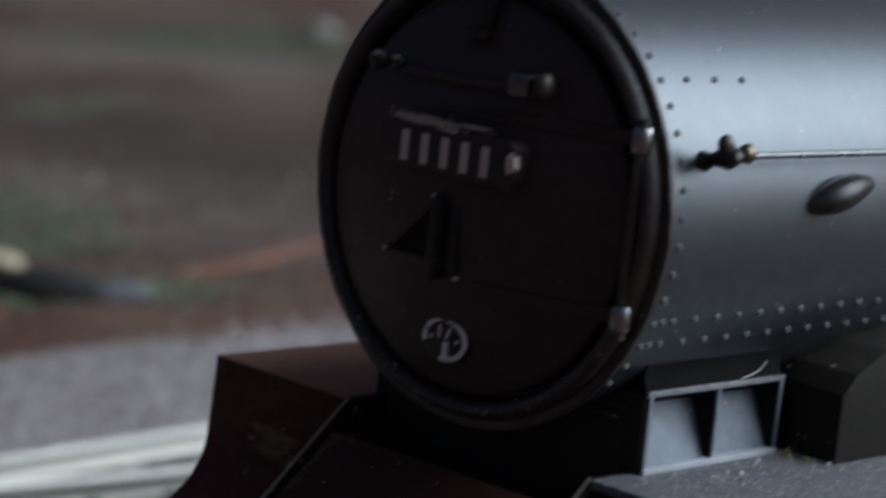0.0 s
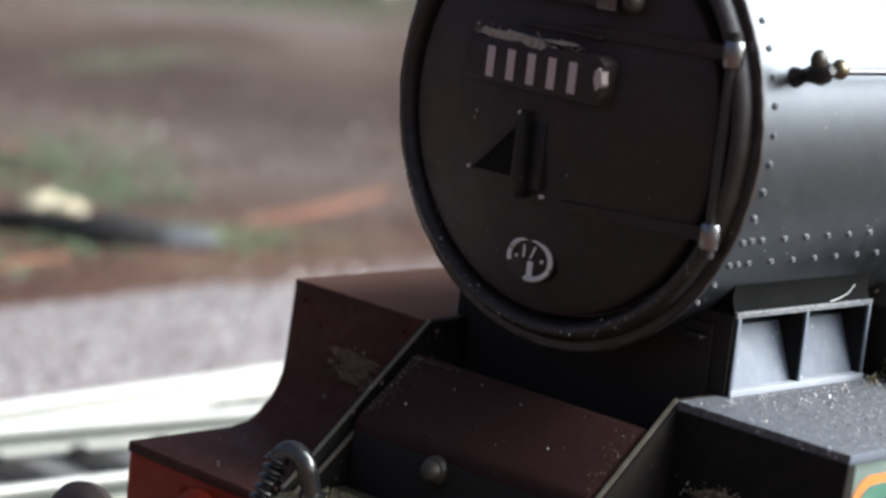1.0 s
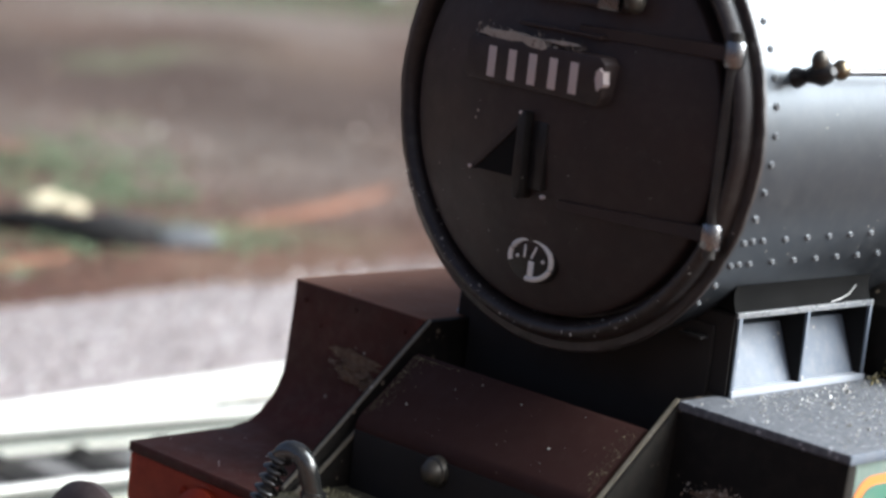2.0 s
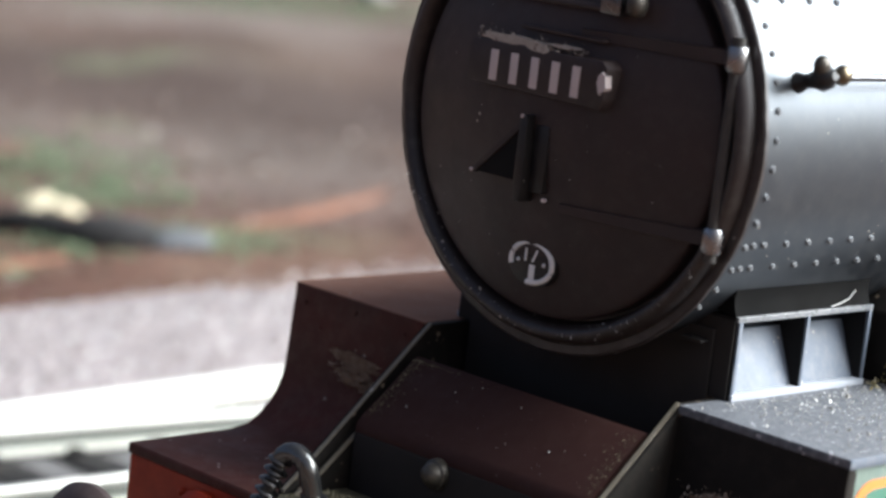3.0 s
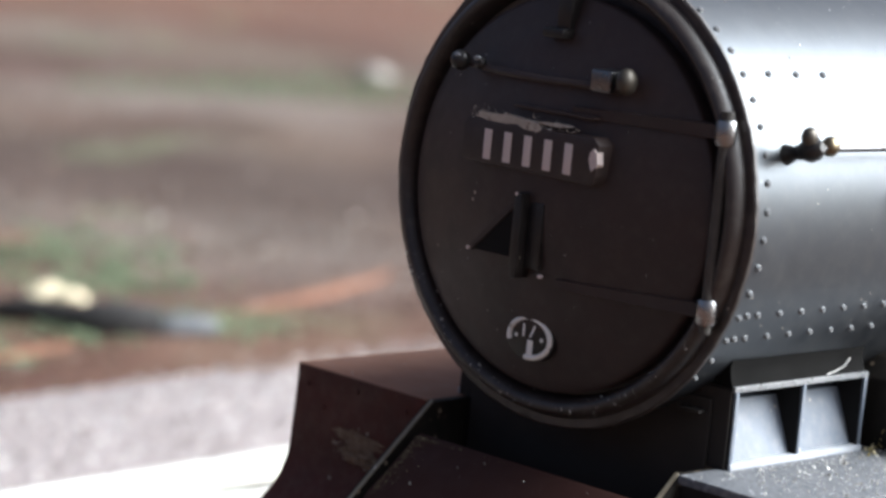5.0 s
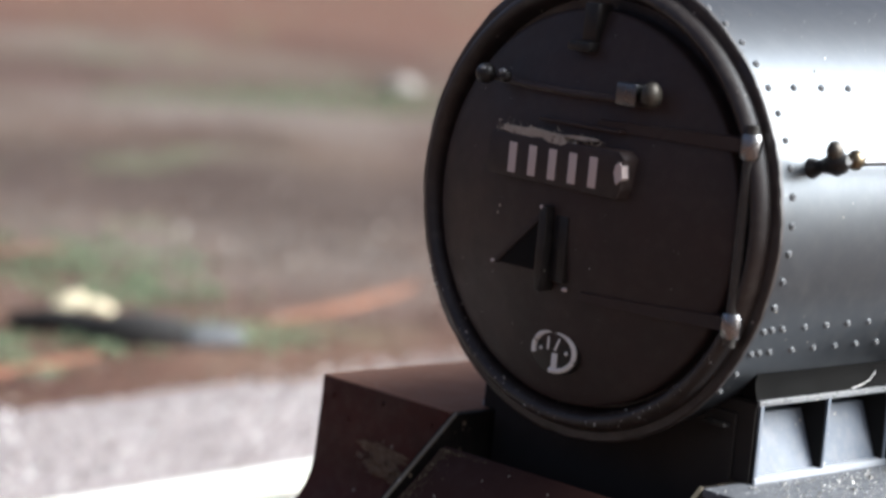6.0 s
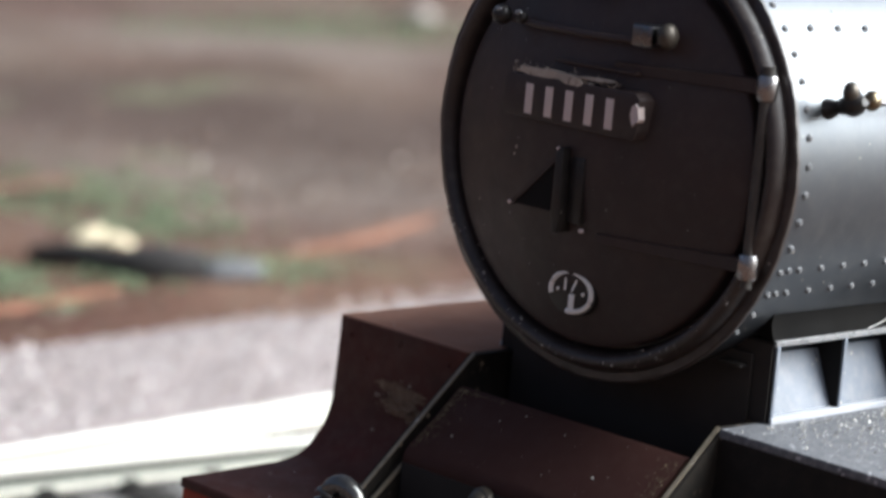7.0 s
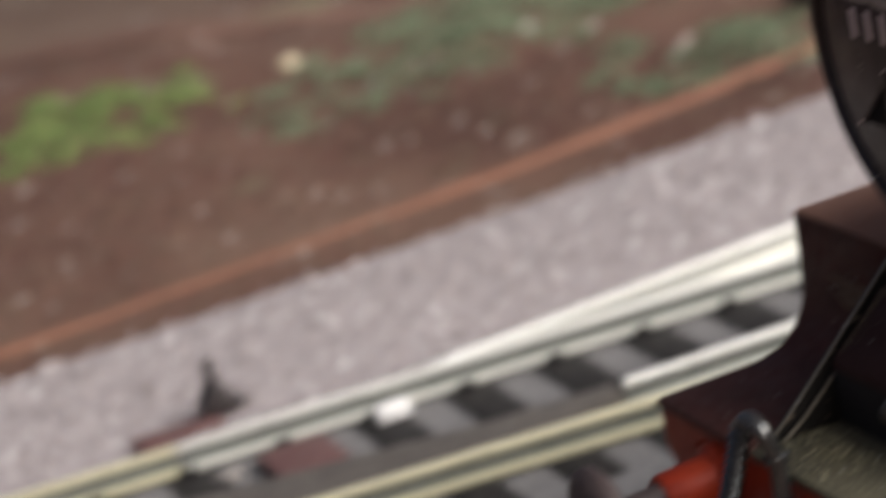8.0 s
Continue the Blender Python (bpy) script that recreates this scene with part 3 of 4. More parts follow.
# hinge straps with their long pin
for z in (3.95, -3.95):
    bm = bmesh.new()
    rows = []
    for x in (1.9, 2.6, 4.0, 6.0, 7.4, 8.6, 9.5):
        d = door_depth(math.hypot(x, z - DOOR_Z))
        h = 0.2 + 0.02 * x
        rows.append([bm.verts.new(p) for p in ((x, d + 0.1, z - h), (x, d - 0.18, z - h * 0.8), (x, d - 0.18, z + h * 0.8), (x, d + 0.1, z + h))])
    for r0, r1 in zip(rows, rows[1:]):
        for k in range(3):
            bm.faces.new((r0[k], r0[k + 1], r1[k + 1], r1[k]))
    bm.faces.new(rows[0])
    bm.faces.new(rows[-1][::-1])
    bmesh.ops.recalc_face_normals(bm, faces=bm.faces)
    part("hinge_strap", bm, DOOR, door)
    part("hinge_knuckle", turned([(0, z - 0.55), (0.42, z - 0.55), (0.48, z - 0.4), (0.48, z + 0.4), (0.42, z + 0.55), (0, z + 0.55)], 20, "z", (9.45, -0.5, 0)), KNUCKLE, door, "hinge knuckle in metal brightened for its highlight")
part("hinge_pin", tube([(9.45, -0.5, -4.9), (9.45, -0.5, 0), (9.45, -0.5, 4.9)], 0.28, 16), PIN, door)

# number plate: its figures stand as plain bars
plate = part("front_plate", prism([(-4.0, 0.95), (4.0, 0.85), (4.2, 1.3), (4.25, 2.7), (3.9, 3.0), (-3.9, 2.95), (-4.15, 2.6), (-4.15, 1.2)], "y", -2.75, -1.5, 0.08), DOOR, door, "dark plate with five pale figure bars and chipped top edge")
for i, (x, w) in enumerate(((-2.5, 0.46), (-1.25, 0.46), (0.0, 0.46), (1.25, 0.46), (2.5, 0.46))):
    part("figure_bar", box(x - w / 2, x + w / 2, -2.80, -2.74, 1.15, 2.55, 0.02), PALE, plate)


def chip(x0, x1, z0, z1, y, seed, count=18):
    """A thin ragged flake."""
    r = random.Random(seed)
    pts = []
    for i in range(count):
        a = 2 * math.pi * i / count
        k = r.uniform(0.72, 1.05)
        pts.append(((x0 + x1) / 2 + (x1 - x0) / 2 * k * math.cos(a), (z0 + z1) / 2 + (z1 - z0) / 2 * k * math.sin(a)))
    return prism(pts, "y", y - 0.12, y + 0.3)


part("paint_chip", chip(-3.6, 0.1, 2.9, 3.35, -2.62, 3), GLUE, plate, "grey glue smear")
part("paint_chip", chip(-0.8, 0.8, 2.75, 3.3, -2.66, 4), GLUE, plate, "grey glue smear")
part("paint_chip", chip(0.4, 2.4, 3.15, 3.32, -2.55, 5), GLUE, plate, "grey glue smear")
part("paint_chip", chip(3.75, 4.35, 1.5, 2.6, -2.72, 7), PALE, plate, "bare pale corner")
part("step", box(-1.6, 3.4, -2.3, -1.5, 3.7, 3.86, 0.06), DOOR, door)

# locking handles
part("lock_handle", prism([(-0.3, -0.05), (0.15, -0.05), (0.25, -3.2), (0.15, -4.0), (-0.15, -4.0), (-0.3, -3.2)], "y", -3.0, -2.0, 0.1), BLACK, door)
part("lock_handle", prism([(-3.12, -3.0), (-2.95, -3.18), (0.05, -0.3), (-0.1, -0.08)], "y", -2.75, -1.4, 0.03), DOOR, door)
# Dark wedge added as the shade between the two handles.
part("lock_shade_wedge", prism([(-2.95, -3.1), (-0.25, -3.1), (-0.25, -0.4)], "y", -2.66, -1.2), PIT, door)
# Raised dark block added for the dark recess beside the handle.
part("lock_recess_block", box(0.2, 1.1, -2.5, -1.8, -3.5, -0.4, 0.15), BLACK, door)
part("paint_speck", ball(-0.18, -2.95, -0.12, 0.10, steps=8), PALE, door)
part("paint_speck", ball(-3.0, -2.9, -3.05, 0.10, steps=8), PALE, door)
part("paint_speck", ball(1.15, -2.35, -3.75, 0.13, (1.3, 1, 0.8), 8), PALE, door)

# shed plate: a white-edged oval with two figures
oval = [(0.1 + 1.5 * math.cos(2 * math.pi * i / 40), -6.85 + 1.12 * math.sin(2 * math.pi * i / 40)) for i in range(40)]
shed = part("oval_plate", prism(oval, "y", -1.42, -0.5, 0.05), BLACK, door, "small oval plate with white rim and the figures 17")
rim = [(0.1 + 1.27 * math.cos(radians(a)), -1.46, -6.85 + 0.92 * math.sin(radians(a))) for a in range(-98, 197, 7)]
bm = tube(rim, 0.13, 8)
part("oval_rim", bm, WHITE, shed, "worn white rim")
text = bpy.data.curves.new("figures", "FONT")
text.body, text.size, text.align_x, text.align_y, text.extrude = "17", 0.00112, "CENTER", "CENTER", 0.00003
holder = new("figures", text)
bpy.context.view_layer.update()
figures = bpy.data.meshes.new_from_object(holder)
bpy.data.objects.remove(holder)
figures.transform(Matrix.Translation((0.0, -0.00147, (AXIS - 6.5) / 1000)) @ Matrix.Rotation(radians(90), 4, "X"))
figures.materials.append(WHITE)
ob = new("figures", figures)
ob.parent = shed
part("letter_bar", box(0.0, 0.34, -1.5, -1.43, -7.65, -6.95, 0.03), WHITE, shed)
for x in (-0.75, 0.85):
    part("screw", ball(x, -1.44, -6.85, 0.1, steps=8), WHITE, shed)

# handrail across the door, its knobs and the lamp irons
part("door_handrail", tube([(-5.5, -1.6, 5.3), (-3, -2.0, 5.2), (0, -2.2, 5.15), (3, -2.0, 5.2), (5.0, -1.7, 5.3)], 0.17, 10), DOOR, door)
for x, size in ((-5.45, 0.5), (-4.15, 0.3)):
    part("handrail_knob", ball(x, -2.0, 5.4, size, steps=14), BLACK, door)
    # Small pale bead added as the glint on the knob.
    part("knob_glint", ball(x + 0.05, -2.3, 5.65, 0.17, (1.3, 1, 0.8), 8), RIVET, door)
part("lamp_iron", box(2.95, 4.15, -2.3, -1.0, 5.0, 6.0, 0.12), STEEL, door, "worn square bracket")
part("handrail_knob", ball(4.75, -1.9, 5.6, 0.55, (0.8, 1, 1.1), 14), BOSS, door, "bare brass knob")
part("lamp_iron", box(-0.35, 0.5, -1.25, -0.2, 7.1, 9.3, 0.12), BLACK, door)
part("lamp_iron", box(-0.75, 0.6, -1.75, -0.8, 7.05, 7.5, 0.12), BLACK, door)

# boiler handrail with turned knobs
hx, hz = 11.68, 3.55
part("boiler_handrail", tube([(hx, 3.3, hz), (hx, 40, hz), (hx, 110, hz)], 0.17, 12), STEEL, engine)
way = Vector((hx, 0, hz)).normalized()
for y in (3.1, 27.0, 52.0):
    knob = tube([Vector((0, y, 0)) + way * d for d in (10.4, 10.8, 11.1, 11.5, 11.9, 12.3, 12.6)], 0.3, 14, [0.55, 0.42, 0.3, 0.4, 0.58, 0.5, 0.2])
    part("handrail_knob", knob, BLACK, engine, "turned handrail knob")
    part("handrail_knob", ball(hx - 0.15, y - 0.35, hz + 0.5, 0.42, (0.9, 1, 1.1), 12), BOSS, engine)
    part("handrail_collar", ball(hx, y + 1.05, hz + 0.1, 0.47, (0.9, 1, 1), 12), BRASS, engine, "bare brass collar")
part("pipe_clip", tube([(10.4, 10.9, 0.8), (10.7, 11.5, 1.0), (10.9, 12.2, 1.25), (10.95, 13.0, 1.5), (10.9, 14.0, 1.75), (10.8, 15.2, 1.9)], 0.7, 20, [0.2, 0.55, 0.75, 0.8, 0.7, 0.4]), BLACK, engine, "black pipe fitting on the boiler side")

# saddle under the smokebox with sloping ribbed side
part("saddle", box(-7.5, 7.5, 3.05, 3.22, -19.3, -8.6, 0.03), VOID, engine)
part("saddle_flange", box(6.0, 7.3, 2.5, 3.1, -9.25, -9.1, 0.04), BLACK, engine)
part("saddle_core", prism([(-6.2, -13.0), (6.2, -13.0), (6.2, -7.2), (-6.2, -7.2)], "y", 3.2, 13.6), BLACK, engine)
for side in (1, -1):
    # Plates and rib edges are painted as lit, ribs and lid as shaded.
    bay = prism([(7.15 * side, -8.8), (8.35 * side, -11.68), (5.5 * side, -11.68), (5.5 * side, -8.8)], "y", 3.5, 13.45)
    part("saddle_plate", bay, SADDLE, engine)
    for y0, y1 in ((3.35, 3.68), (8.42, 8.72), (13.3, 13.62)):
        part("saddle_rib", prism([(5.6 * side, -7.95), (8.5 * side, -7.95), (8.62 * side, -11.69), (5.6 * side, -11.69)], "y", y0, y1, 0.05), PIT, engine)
        a, b = sorted((8.5 * side, 8.66 * side))
        part("rib_edge", box(a, b, y0 + 0.06, y1 - 0.06, -11.6, -8.05, 0.02), SADDLE, engine)
    a, b = sorted((6.9 * side, 8.5 * side))
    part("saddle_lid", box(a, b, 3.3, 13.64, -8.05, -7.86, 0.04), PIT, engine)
    part("saddle_flare", prism([(8.45 * side, -7.87), (8.28 * side, -7.4), (8.22 * side, -7.0), (8.3 * side, -6.6), (6.9 * side, -7.6)], "y", 3.32, 13.6), FLARE_SHADE, engine, "flare between saddle and smokebox with shade painted in as black")
    a, b = sorted((8.44 * side, 8.64 * side))
    part("saddle_lip", box(a, b, 3.3, 13.66, -8.08, -7.8, 0.05), RIVET, engine, "saddle lip painted bright as if lit")
    a, b = sorted((5.6 * side, 8.46 * side))
    # Thin black sheet added over the shaded face of the front rib.
    part("saddle_end_sheet", box(a, b, 3.26, 3.36, -11.68, -8.0, 0.02), VOID, engine)
    a, b = sorted((8.2 * side, 8.75 * side))
    part("saddle_foot", box(a, b, 3.4, 13.6, -11.71, -11.40, 0.05), FOOT, engine, "saddle foot painted pale as if brightly lit")

for side in (1, -1):
    a, b = sorted((6.0 * side, 11.5 * side))
    part("splasher", prism([(14.6, -11.7), (14.6, -8.3), (15.6, -7.3), (18, -6.3), (22, -5.6), (27, -5.4), (36, -5.9), (41, -8), (42, -11.7)], "x", a, b, 0.15), PLATE_BLACK, engine, "black wheel splasher behind the saddle")

# raised footplates and the curved drop to the front platform
for side in (-1, 1):
    profile = [(0.5, -11.7), (0.5, -12.0), (0.4, -14.0), (0.28, -16.1), (0.1, -16.8), (-0.15, -17.35), (-0.5, -17.85), (-1.0, -18.4), (-1.85, -18.95), (-3.0, -19.18), (-9.4, -19.22), (-9.47, -19.32), (-9.47, -19.72), (-9.3, -19.78), (-3.0, -19.7), (0.9, -19.3), (1.1, -12.3)]
    a, b = sorted((8.15 * side, 17.5 * side))
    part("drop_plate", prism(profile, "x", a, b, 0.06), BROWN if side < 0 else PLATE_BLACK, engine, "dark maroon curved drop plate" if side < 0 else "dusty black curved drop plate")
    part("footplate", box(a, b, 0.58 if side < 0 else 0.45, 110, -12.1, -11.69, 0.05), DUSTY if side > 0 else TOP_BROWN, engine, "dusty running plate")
    # sloping frame extension
    a, b = sorted((7.75 * side, 8.2 * side))
    part("frame_plate", prism([(0.75, -11.72), (-6.1, -17.72), (-7.9, -19.2), (-7.9, -24), (6, -24), (6, -11.72)], "x", a, b, 0.06), PLATE_BLACK, engine)
    a, b = sorted((7.3 * side, 7.8 * side))
    part("frame_lip", prism([(-2.9, -15.7), (-6.0, -18.3), (-7.7, -19.4), (-7.7, -20), (-2.9, -20)], "x", a, b, 0.05), PLATE_BLACK, engine)
    a, b = sorted((7.78 * side, 7.98 * side))
    part("worn_edge", prism([(0.7, -11.66), (-6.1, -17.64), (-7.9, -19.12), (-7.9, -19.3), (-6.1, -17.82), (0.7, -11.84)], "x", a, b), WORN, engine, "bare worn frame edge")
    a, b = sorted((7.28 * side, 7.46 * side))
    part("worn_edge", prism([(-2.85, -15.62), (-6.0, -18.24), (-7.7, -19.34), (-7.7, -19.5), (-6.0, -18.4), (-2.85, -15.8)], "x", a, b), WORN, engine, "bare worn lip edge")
    a, b = sorted((17.42 * side, 17.58 * side))
    # Pale strip puts the light on the plate's edge into its colour.
    part("plate_edge", box(a, b, 0.56 if side < 0 else 0.44, 110, -12.12, -11.68, 0.05), SADDLE if side > 0 else TOP_BROWN, engine, "plate edge strip with light painted into its colour")
    # side valance with rounded lining
    x = 17.36 * side
    a, b = sorted((x, x - 0.8 * side))
    valance = part("side_panel", box(a, b, 0.55, 24, -21.5, -12.12, 0.06), GREY_EDGE, engine, "green side panel lined in orange")
    for inset, proud, material, nm in ((0.62, 0.05, ORANGE, "lining"), (1.02, 0.1, GREEN, "panel_band"), (1.75, 0.15, BLACK, "panel_centre")):
        y0, y1, z0, z1, r = 0.55 + inset, 24 - inset, -21.5 + inset, -12.2 - inset, 1.7 - inset * 0.5
        pts = []
        for cy, cz, s in ((y1 - r, z1 - r, 0), (y0 + r, z1 - r, 90), (y0 + r, z0 + r, 180), (y1 - r, z0 + r, 270)):
            pts += [(cy + r * math.cos(radians(s + k * 15)), cz + r * math.sin(radians(s + k * 15))) for k in range(7)]
        a, b = sorted((x - 0.1 * side, x + proud * side))
        part(nm, prism(pts, "x", a, b), material, valance)

# apron between the frames
apron = [(-0.55, -13.1), (-0.85, -13.2), (-2.6, -14.7), (-3.9, -15.7), (-4.2, -16.05), (-4.25, -16.4), (-4.1, -19.4), (0.3, -19.4), (-0.3, -13.5)]
part("apron", prism(apron, "x", -7.2, 7.4), APRON, engine, "sloping dark maroon cover between the frames")
part("apron_front", box(-7.15, 7.35, -4.36, -4.2, -19.35, -16.5, 0.04), VOID, engine, "black vertical face under the cover")
part("platform", box(-7.7, 7.7, -9.4, -3.9, -19.75, -19.3, 0.05), PLATFORM, engine, "front platform caked in brown dirt")
part("cover_boss", turned([(0, -5.2), (0.3, -5.15), (0.5, -4.95), (0.58, -4.7), (0.7, -4.62), (0.74, -4.4), (0.74, -4.1), (0, -4.1)], 20, "y", (-1.45, 0, -17.0)), BOSS, engine, "tarnished boss")
rows = []
rr = np.random.default_rng(40)
for _ in range(420):
    k = rr.normal(0, 0.42)
    rows.append((-12.0 + 2.0 * k + rr.normal(0, 0.3), 0.27 - 0.02 * rr.uniform(), -15.55 - 0.28 * k + rr.normal(0, 0.2)))
    rows.append((12.0 + 2.6 * k + rr.normal(0, 0.3), 0.27 - 0.02 * rr.uniform(), -15.5 - 0.2 * k + rr.normal(0, 0.3)))
crust = np.array(rows)
CRUST = crumbs("grey_brown_crust", [(0.0, (0.16, 0.11, 0.085)), (0.5, (0.36, 0.28, 0.21)), (1.0, (0.62, 0.54, 0.44))], 0.9, (0.24, 0.17, 0.13))
rows = []
for _ in range(900):
    x, y = -4.5 + rr.normal(0, 1.9), -5.6 - rr.gamma(1.6, 0.8)
    if -7.5 < x < 5 and y > -9.2:
        rows.append((x, y, -19.24 + 0.15 * max(0.0, 1 - abs(x + 5.5) / 2.5)))
grime = np.array(rows)
OLIVE = crumbs("olive_grime", [(0.0, (0.08, 0.07, 0.04)), (0.6, (0.24, 0.21, 0.125)), (1.0, (0.5, 0.44, 0.29))], 0.9, (0.08, 0.07, 0.04))
chips("grime", grime, rr.uniform(0.05, 0.16, len(grime)), 0.7, OLIVE, "olive-brown grime lying on the front platform", "dirt", 42)
chips("dirt_crust", crust, rr.uniform(0.05, 0.16, len(crust)), 0.8, CRUST, "grey-brown crust of dried dirt on the drop plate", "dirt", 41)



def dirt_lump(x, y, z, size, tilt, seed):
    """A flat ragged flake of dried dirt on an upright plate."""
    bm = bmesh.new()
    bmesh.ops.create_icosphere(bm, subdivisions=4, radius=1.0)
    for v in bm.verts:
        k = noise.noise(v.co * 1.9 + Vector((seed, 0, 0))) * 0.7 + noise.noise(v.co * 5.0 + Vector((0, seed, 0))) * 0.4 + noise.noise(v.co * 11.0 + Vector((0, 0, seed))) * 0.2
        v.co *= 1 + k
        v.co = Vector((v.co.x * size[0], v.co.y * size[1], v.co.z * size[2] - tilt * v.co.x))
    bmesh.ops.translate(bm, vec=(x, y, z), verts=bm.verts)
    return whole("dirt_flake", bm, FLAKE, "brown flake of dried dirt stuck on the drop plate", "dirt")


FLAKE = painted("brown_dirt_flake", (0.085, 0.05, 0.036), (0.22, 0.145, 0.095), 0.9, 0.6, 0.25, 3.0, 0.15, (0.34, 0.26, 0.18), 2.5)
dirt_lump(-12.3, 0.24, -15.45, (1.35, 0.3, 0.42), 0.2, 3)
dirt_lump(-12.6, 0.28, -14.7, (1.5, 0.1, 0.35), 0.1, 17)
dirt_lump(-10.9, 0.2, -15.95, (0.7, 0.3, 0.28), 0.1, 8)
dirt_lump(12.2, 0.3, -15.6, (1.9, 0.16, 0.42), 0.1, 5)
dirt_lump(10.3, 0.32, -15.9, (0.6, 0.18, 0.25), 0.0, 13)

# buffer beam
beam = part("buffer_beam", prism([(-17.4, -19.76), (17.4, -19.76), (17.4, -22.0), (15.5, -24.6), (-15.5, -24.6), (-17.4, -22.0)], "y", -9.4, -8.4, 0.08), RED, engine, "weathered red buffer beam")
for x in (-11.5, 11.5):
    housing = part("buffer_housing", turned([(0, -9.0), (1.9, -9.0), (1.9, -9.8), (1.45, -10.1), (1.3, -12.8), (1.2, -13.0), (0, -13.0)], 36, "y", (x, 0, -21.95)), RED, engine, "red buffer housing")
    part("buffer_head", turned([(0, -12.8), (0.75, -12.9), (0.7, -16.0), (2.5, -15.9), (2.85, -16.2), (2.92, -16.6), (2.7, -17.0), (2.1, -17.35), (1.2, -17.6), (0, -17.7)], 48, "y", (x * 0.985, 0, -21.75)), BUFFER, engine, "dark brown round buffer head")
    for dx, dz in ((-1.7, 1.4), (1.7, 1.4), (-1.7, -1.2), (1.7, -1.2)):
        part("bolt", ball(x + dx, -9.45, -21.95 + dz, 0.22, steps=8), RED, beam)
# brake hose: standpipe, bend and ribbed tail
hose_points, hose_radii = [], []
for i in range(5):
    hose_points.append((-3.35, -10.2, -24 + 1.5 * i)); hose_radii.append(0.46)
for i in range(9):
    a = radians(180 * i / 8 * 0.85)
    hose_points.append((-4.15 + 0.8 * math.cos(a), -10.6 + 0.4 * -math.sin(a / 2) , -16.9 + 0.85 * math.sin(a))); hose_radii.append(0.48)
part("brake_pipe", tube(hose_points, 0.6, 18, hose_radii), HOSE, engine, "gunmetal brake standpipe")
part("pipe_collar", turned([(0.4, -18.2), (0.62, -18.2), (0.62, -17.85), (0.4, -17.85)], 18, "z", (-3.35, -10.2, 0)), HOSE, engine)
ribs, widths = [], []
for i in range(121):
    k = i / 120
    ribs.append((-4.85 - 1.2 * k, -11.0 - 0.9 * k, -16.45 - 5.0 * k + 0.6 * k * k))
    widths.append(0.46 + 0.14 * math.sin(2 * math.pi * k * 9.5))
part("ribbed_hose", tube(ribs, 0.6, 18, widths), HOSE, engine, "ribbed gunmetal hose")
part("coupling_hook", box(-0.5, 0.5, -12.0, -9.3, -23.2, -21.6, 0.2), STEEL, engine)

# frames and leading bogie that carry the engine
for x in (-5.5, 5.5):
    part("main_frame", box(x - 0.5, x + 0.5, 4.0, 110, -31, -12.2, 0.1), BLACK, engine)
for y in (6, 31, 60, 88):
    part("axle", tube([(-8.6, y, RAIL_TOP + 6.0), (8.6, y, RAIL_TOP + 6.0)], 1.0, 12), BLACK, engine)
    for x in (-8.25, 8.25):
        part("wheel", turned([(0, -1.1), (5.0, -1.1), (6.0, -1.0), (6.0, 1.0), (5.0, 1.1), (0, 1.1)], 40, "x", (x, y, RAIL_TOP + 6.0)), BLACK, engine)

# dust and grit lying on the running plate
r = np.random.default_rng(31)
n = 4200
gy = 1.2 + r.gamma(2.0, 6.0, n)
gx = 8.9 + 8.3 * r.uniform(0, 1, n)
keep = gy < 60
bx = 9.0 + r.gamma(1.3, 1.3, 700)
by = 9.0 + r.normal(0, 5.5, 700)
gx, gy = np.concatenate([gx[keep], bx]), np.concatenate([gy[keep], by])
keep = (gy > 0.8) & (gx < 17.2)
grit = np.stack([gx[keep], gy[keep], np.full(keep.sum(), -11.66)], 1)
GRIT = crumbs("pale_grit", [(0.0, (0.22, 0.21, 0.19)), (0.6, (0.46, 0.45, 0.42)), (1.0, (0.85, 0.84, 0.8))])
chips("grit", grit, r.gamma(1.2, 0.032, len(grit)).clip(0.015, 0.22), 0.7, GRIT, "pale grit and dust lying on the running plate", "dust", 32)

n = 260
ga = np.radians(r.uniform(205, 335, n))
gr = r.uniform(9.75, 10.5, n)
ring_dust = np.stack([gr * np.cos(ga), -0.63 + 2.2 * (gr - 10.1) ** 2, gr * np.sin(ga)], 1)
chips("ring_dust", ring_dust, r.gamma(1.4, 0.034, n).clip(0.02, 0.16), 0.8, GRIT, "pale specks of dust caught on the front ring", "dust", 34)
n = 700
ga = np.radians(r.uniform(42, 120, n))
gy = r.uniform(1.5, 45, n)
top_dust = np.stack([10.6 * np.cos(ga), gy, 10.6 * np.sin(ga)], 1)
chips("boiler_dust", top_dust, r.gamma(1.4, 0.035, n).clip(0.02, 0.16), 0.6, GRIT, "pale specks of dust on top of the boiler", "dust", 33)

# fine specks on the engine's front
rows = []
for _ in range(110):
    a, d = r.uniform(0, 2 * math.pi), 8.8 * math.sqrt(r.uniform(0.02, 1))
    rows.append((d * math.cos(a), door_depth(d) - 0.01, DOOR_Z + d * math.sin(a)))
for _ in range(55):
    k = r.uniform(0, 1)
    rows.append((r.uniform(-7.0, 7.2), -0.85 - 3.0 * k, -13.18 - 2.5 * k))
for _ in range(60):
    rows.append((r.uniform(-17, -8.5), r.uniform(-9.2, -3.2), -19.2))
for _ in range(160):
    rows.append((r.uniform(-7.5, 7.5), r.uniform(-9.2, -4.5), -19.28))
for _ in range(30):
    rows.append((r.uniform(-17, -8.5), r.uniform(0.7, 9), -11.68))
specks = np.array(rows)
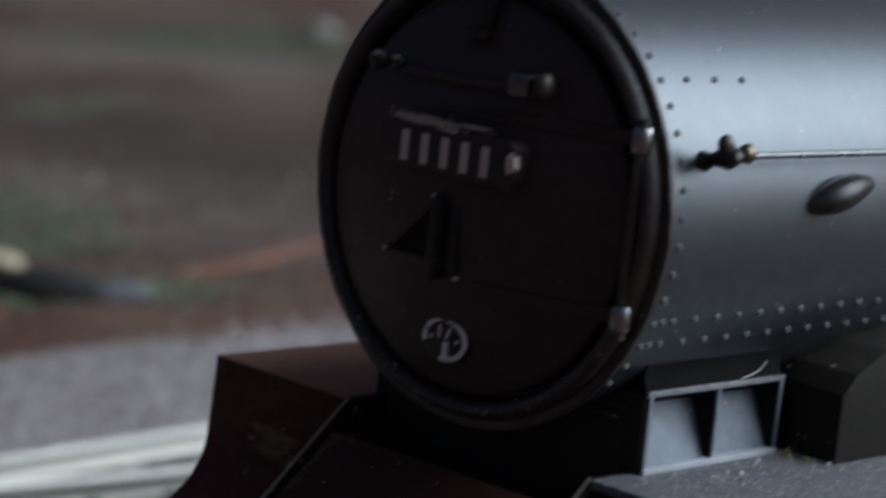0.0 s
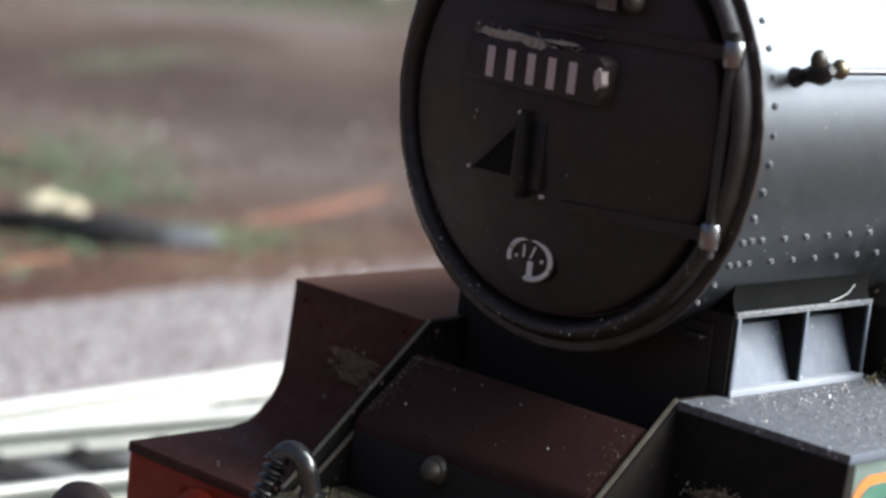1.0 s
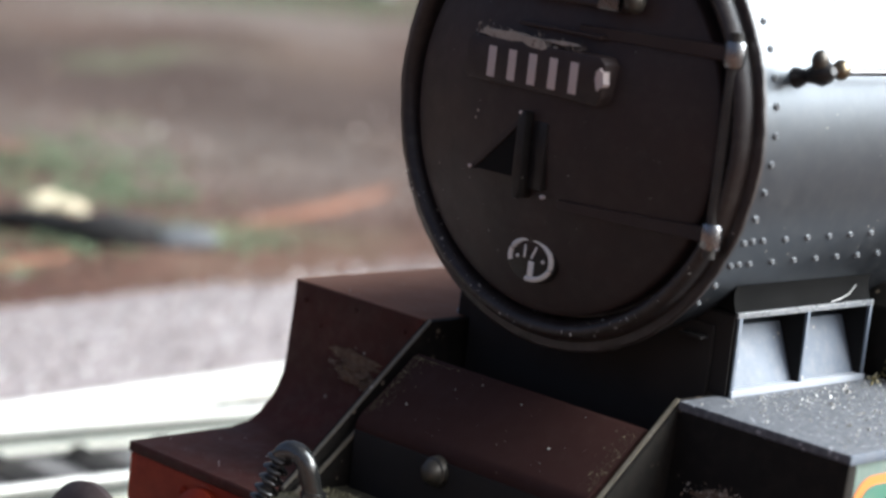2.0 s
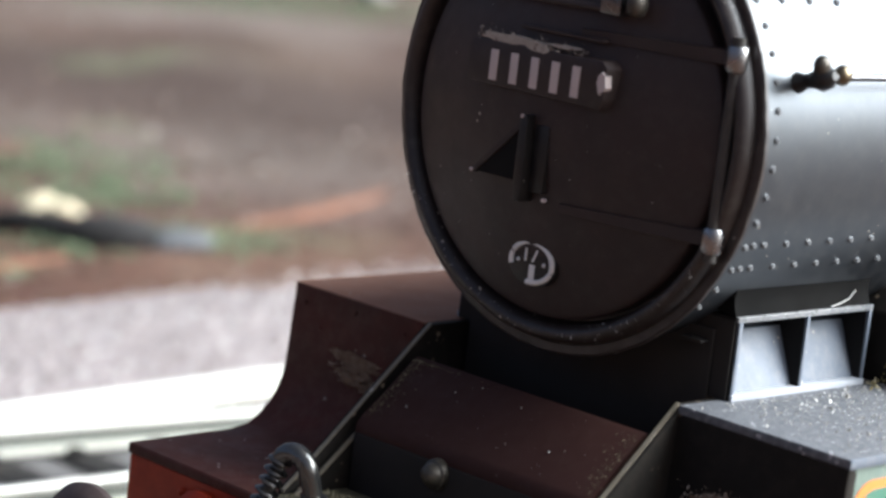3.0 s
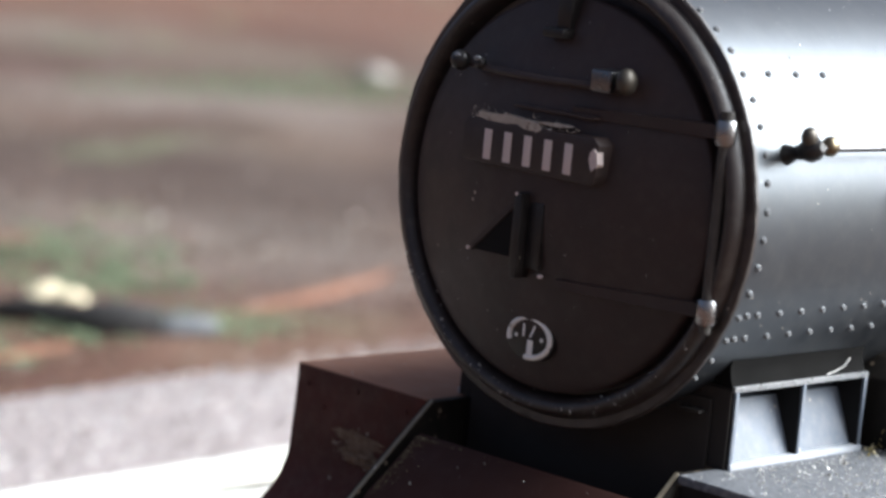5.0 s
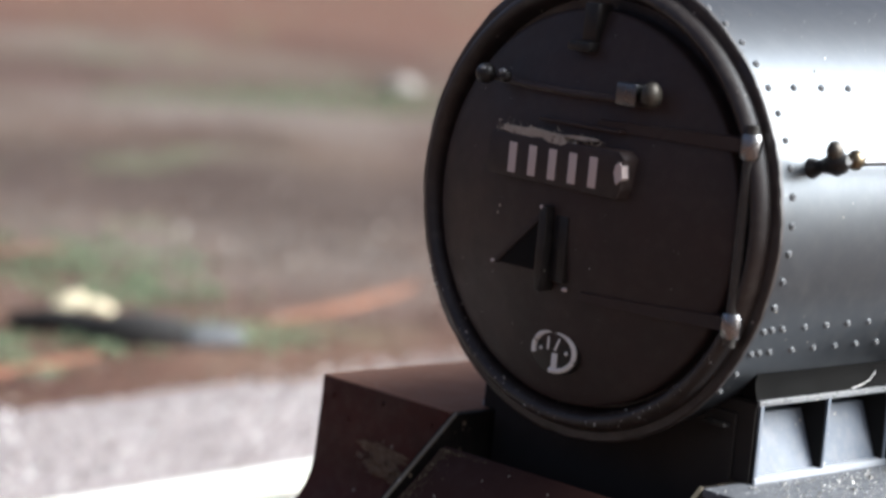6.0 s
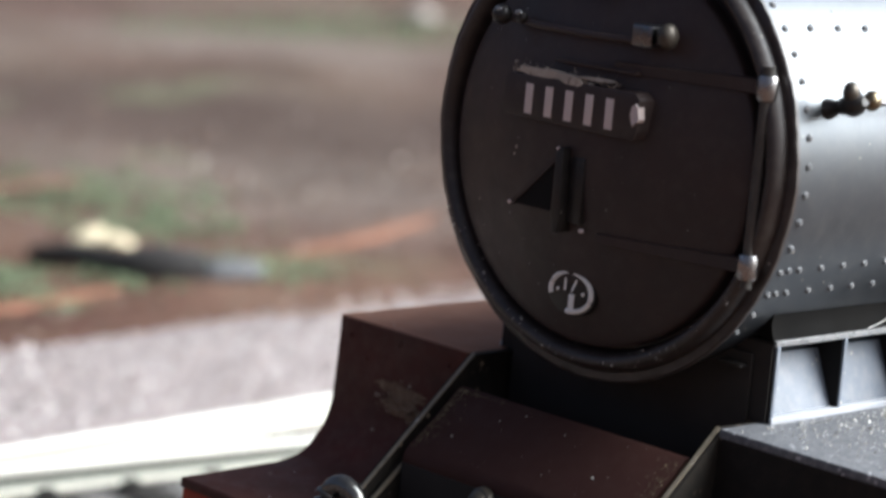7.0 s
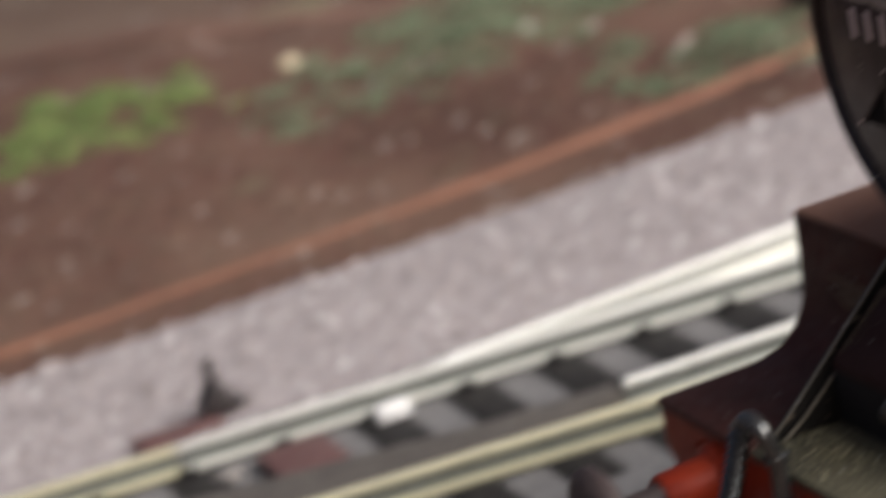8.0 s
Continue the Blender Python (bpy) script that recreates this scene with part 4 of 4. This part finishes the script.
chips("front_dust", specks, r.gamma(1.3, 0.022, len(specks)).clip(0.012, 0.11), 0.9, GRIT, "tiny pale specks of dust on the black front", "dust", 35)

# bolt heads on the drop plate, and a stray fibre on the saddle's lip
for x, z in ((-12.9, -12.3), (-9.3, -12.6), (-16.6, -12.6), (-15.3, -13.6)):
    part("bolt_head", ball(x, 0.42, z, 0.13, (1, 0.7, 1), 8), BROWN, engine)
whole("fibre", tube([(8.5, 10.4, -7.74), (8.55, 11.0, -7.62), (8.6, 11.6, -7.4), (8.62, 12.0, -7.0)], 0.02, 6), WHITE, "pale stray fibre caught on the saddle lip", "fibre")

# straw-coloured scraps caught behind the saddle
n = 46
scraps = np.stack([8.8 + r.gamma(1.2, 0.7, n), 13.9 + r.normal(0, 0.7, n), -11.6 + r.gamma(0.9, 0.5, n).clip(0, 2.6)], 1)
scraps[:, 2] = np.where(scraps[:, 1] > 14.3, scraps[:, 2], -11.6)
scraps[:, 1] = np.where(scraps[:, 2] > -11.4, 14.55, scraps[:, 1])
STRAW = crumbs("straw_scraps", [(0.0, (0.22, 0.17, 0.07)), (0.6, (0.46, 0.38, 0.16)), (1.0, (0.72, 0.64, 0.42))], 0.85, (0.2, 0.15, 0.07))
chips("straw_scraps", scraps, r.gamma(2.0, 0.05, n).clip(0.04, 0.22), 0.9, STRAW, "straw-yellow scraps of scatter caught behind the saddle", "dirt", 45)

# dusty film of fine grains along the cover's ends
rows = []
for _ in range(1500):
    k = r.uniform(0, 1)
    rows.append((-7.1 + r.gamma(1.1, 0.28) if r.uniform() < 0.7 else 7.3 - r.gamma(1.1, 0.3), -0.85 - 3.05 * k, -13.19 - 2.52 * k))
for _ in range(500):
    rows.append((-7.1 + r.gamma(1.3, 0.9), -0.75 - r.gamma(1.2, 0.12), -13.2))
film = np.array(rows)
chips("cover_dust", film, r.gamma(1.6, 0.014, len(film)).clip(0.01, 0.08), 0.7, OLIVE, "olive-grey dust along the edges of the maroon cover", "dust", 44)

rows = [(x, -2.62 - 0.08 * r.uniform(), 3.12 - 0.02 * x + r.normal(0, 0.16)) for x in r.uniform(-3.9, 2.9, 260)]
smear = np.array(rows)
SMEAR = crumbs("grey_glue_crumbs", [(0.0, (0.12, 0.09, 0.075)), (0.5, (0.30, 0.26, 0.22)), (1.0, (0.6, 0.56, 0.5))], 0.8, (0.16, 0.12, 0.1))
chips("glue_crumbs", smear, r.uniform(0.03, 0.12, len(smear)), 0.8, SMEAR, "grey crumbs of old glue along the plate", "dirt", 43)
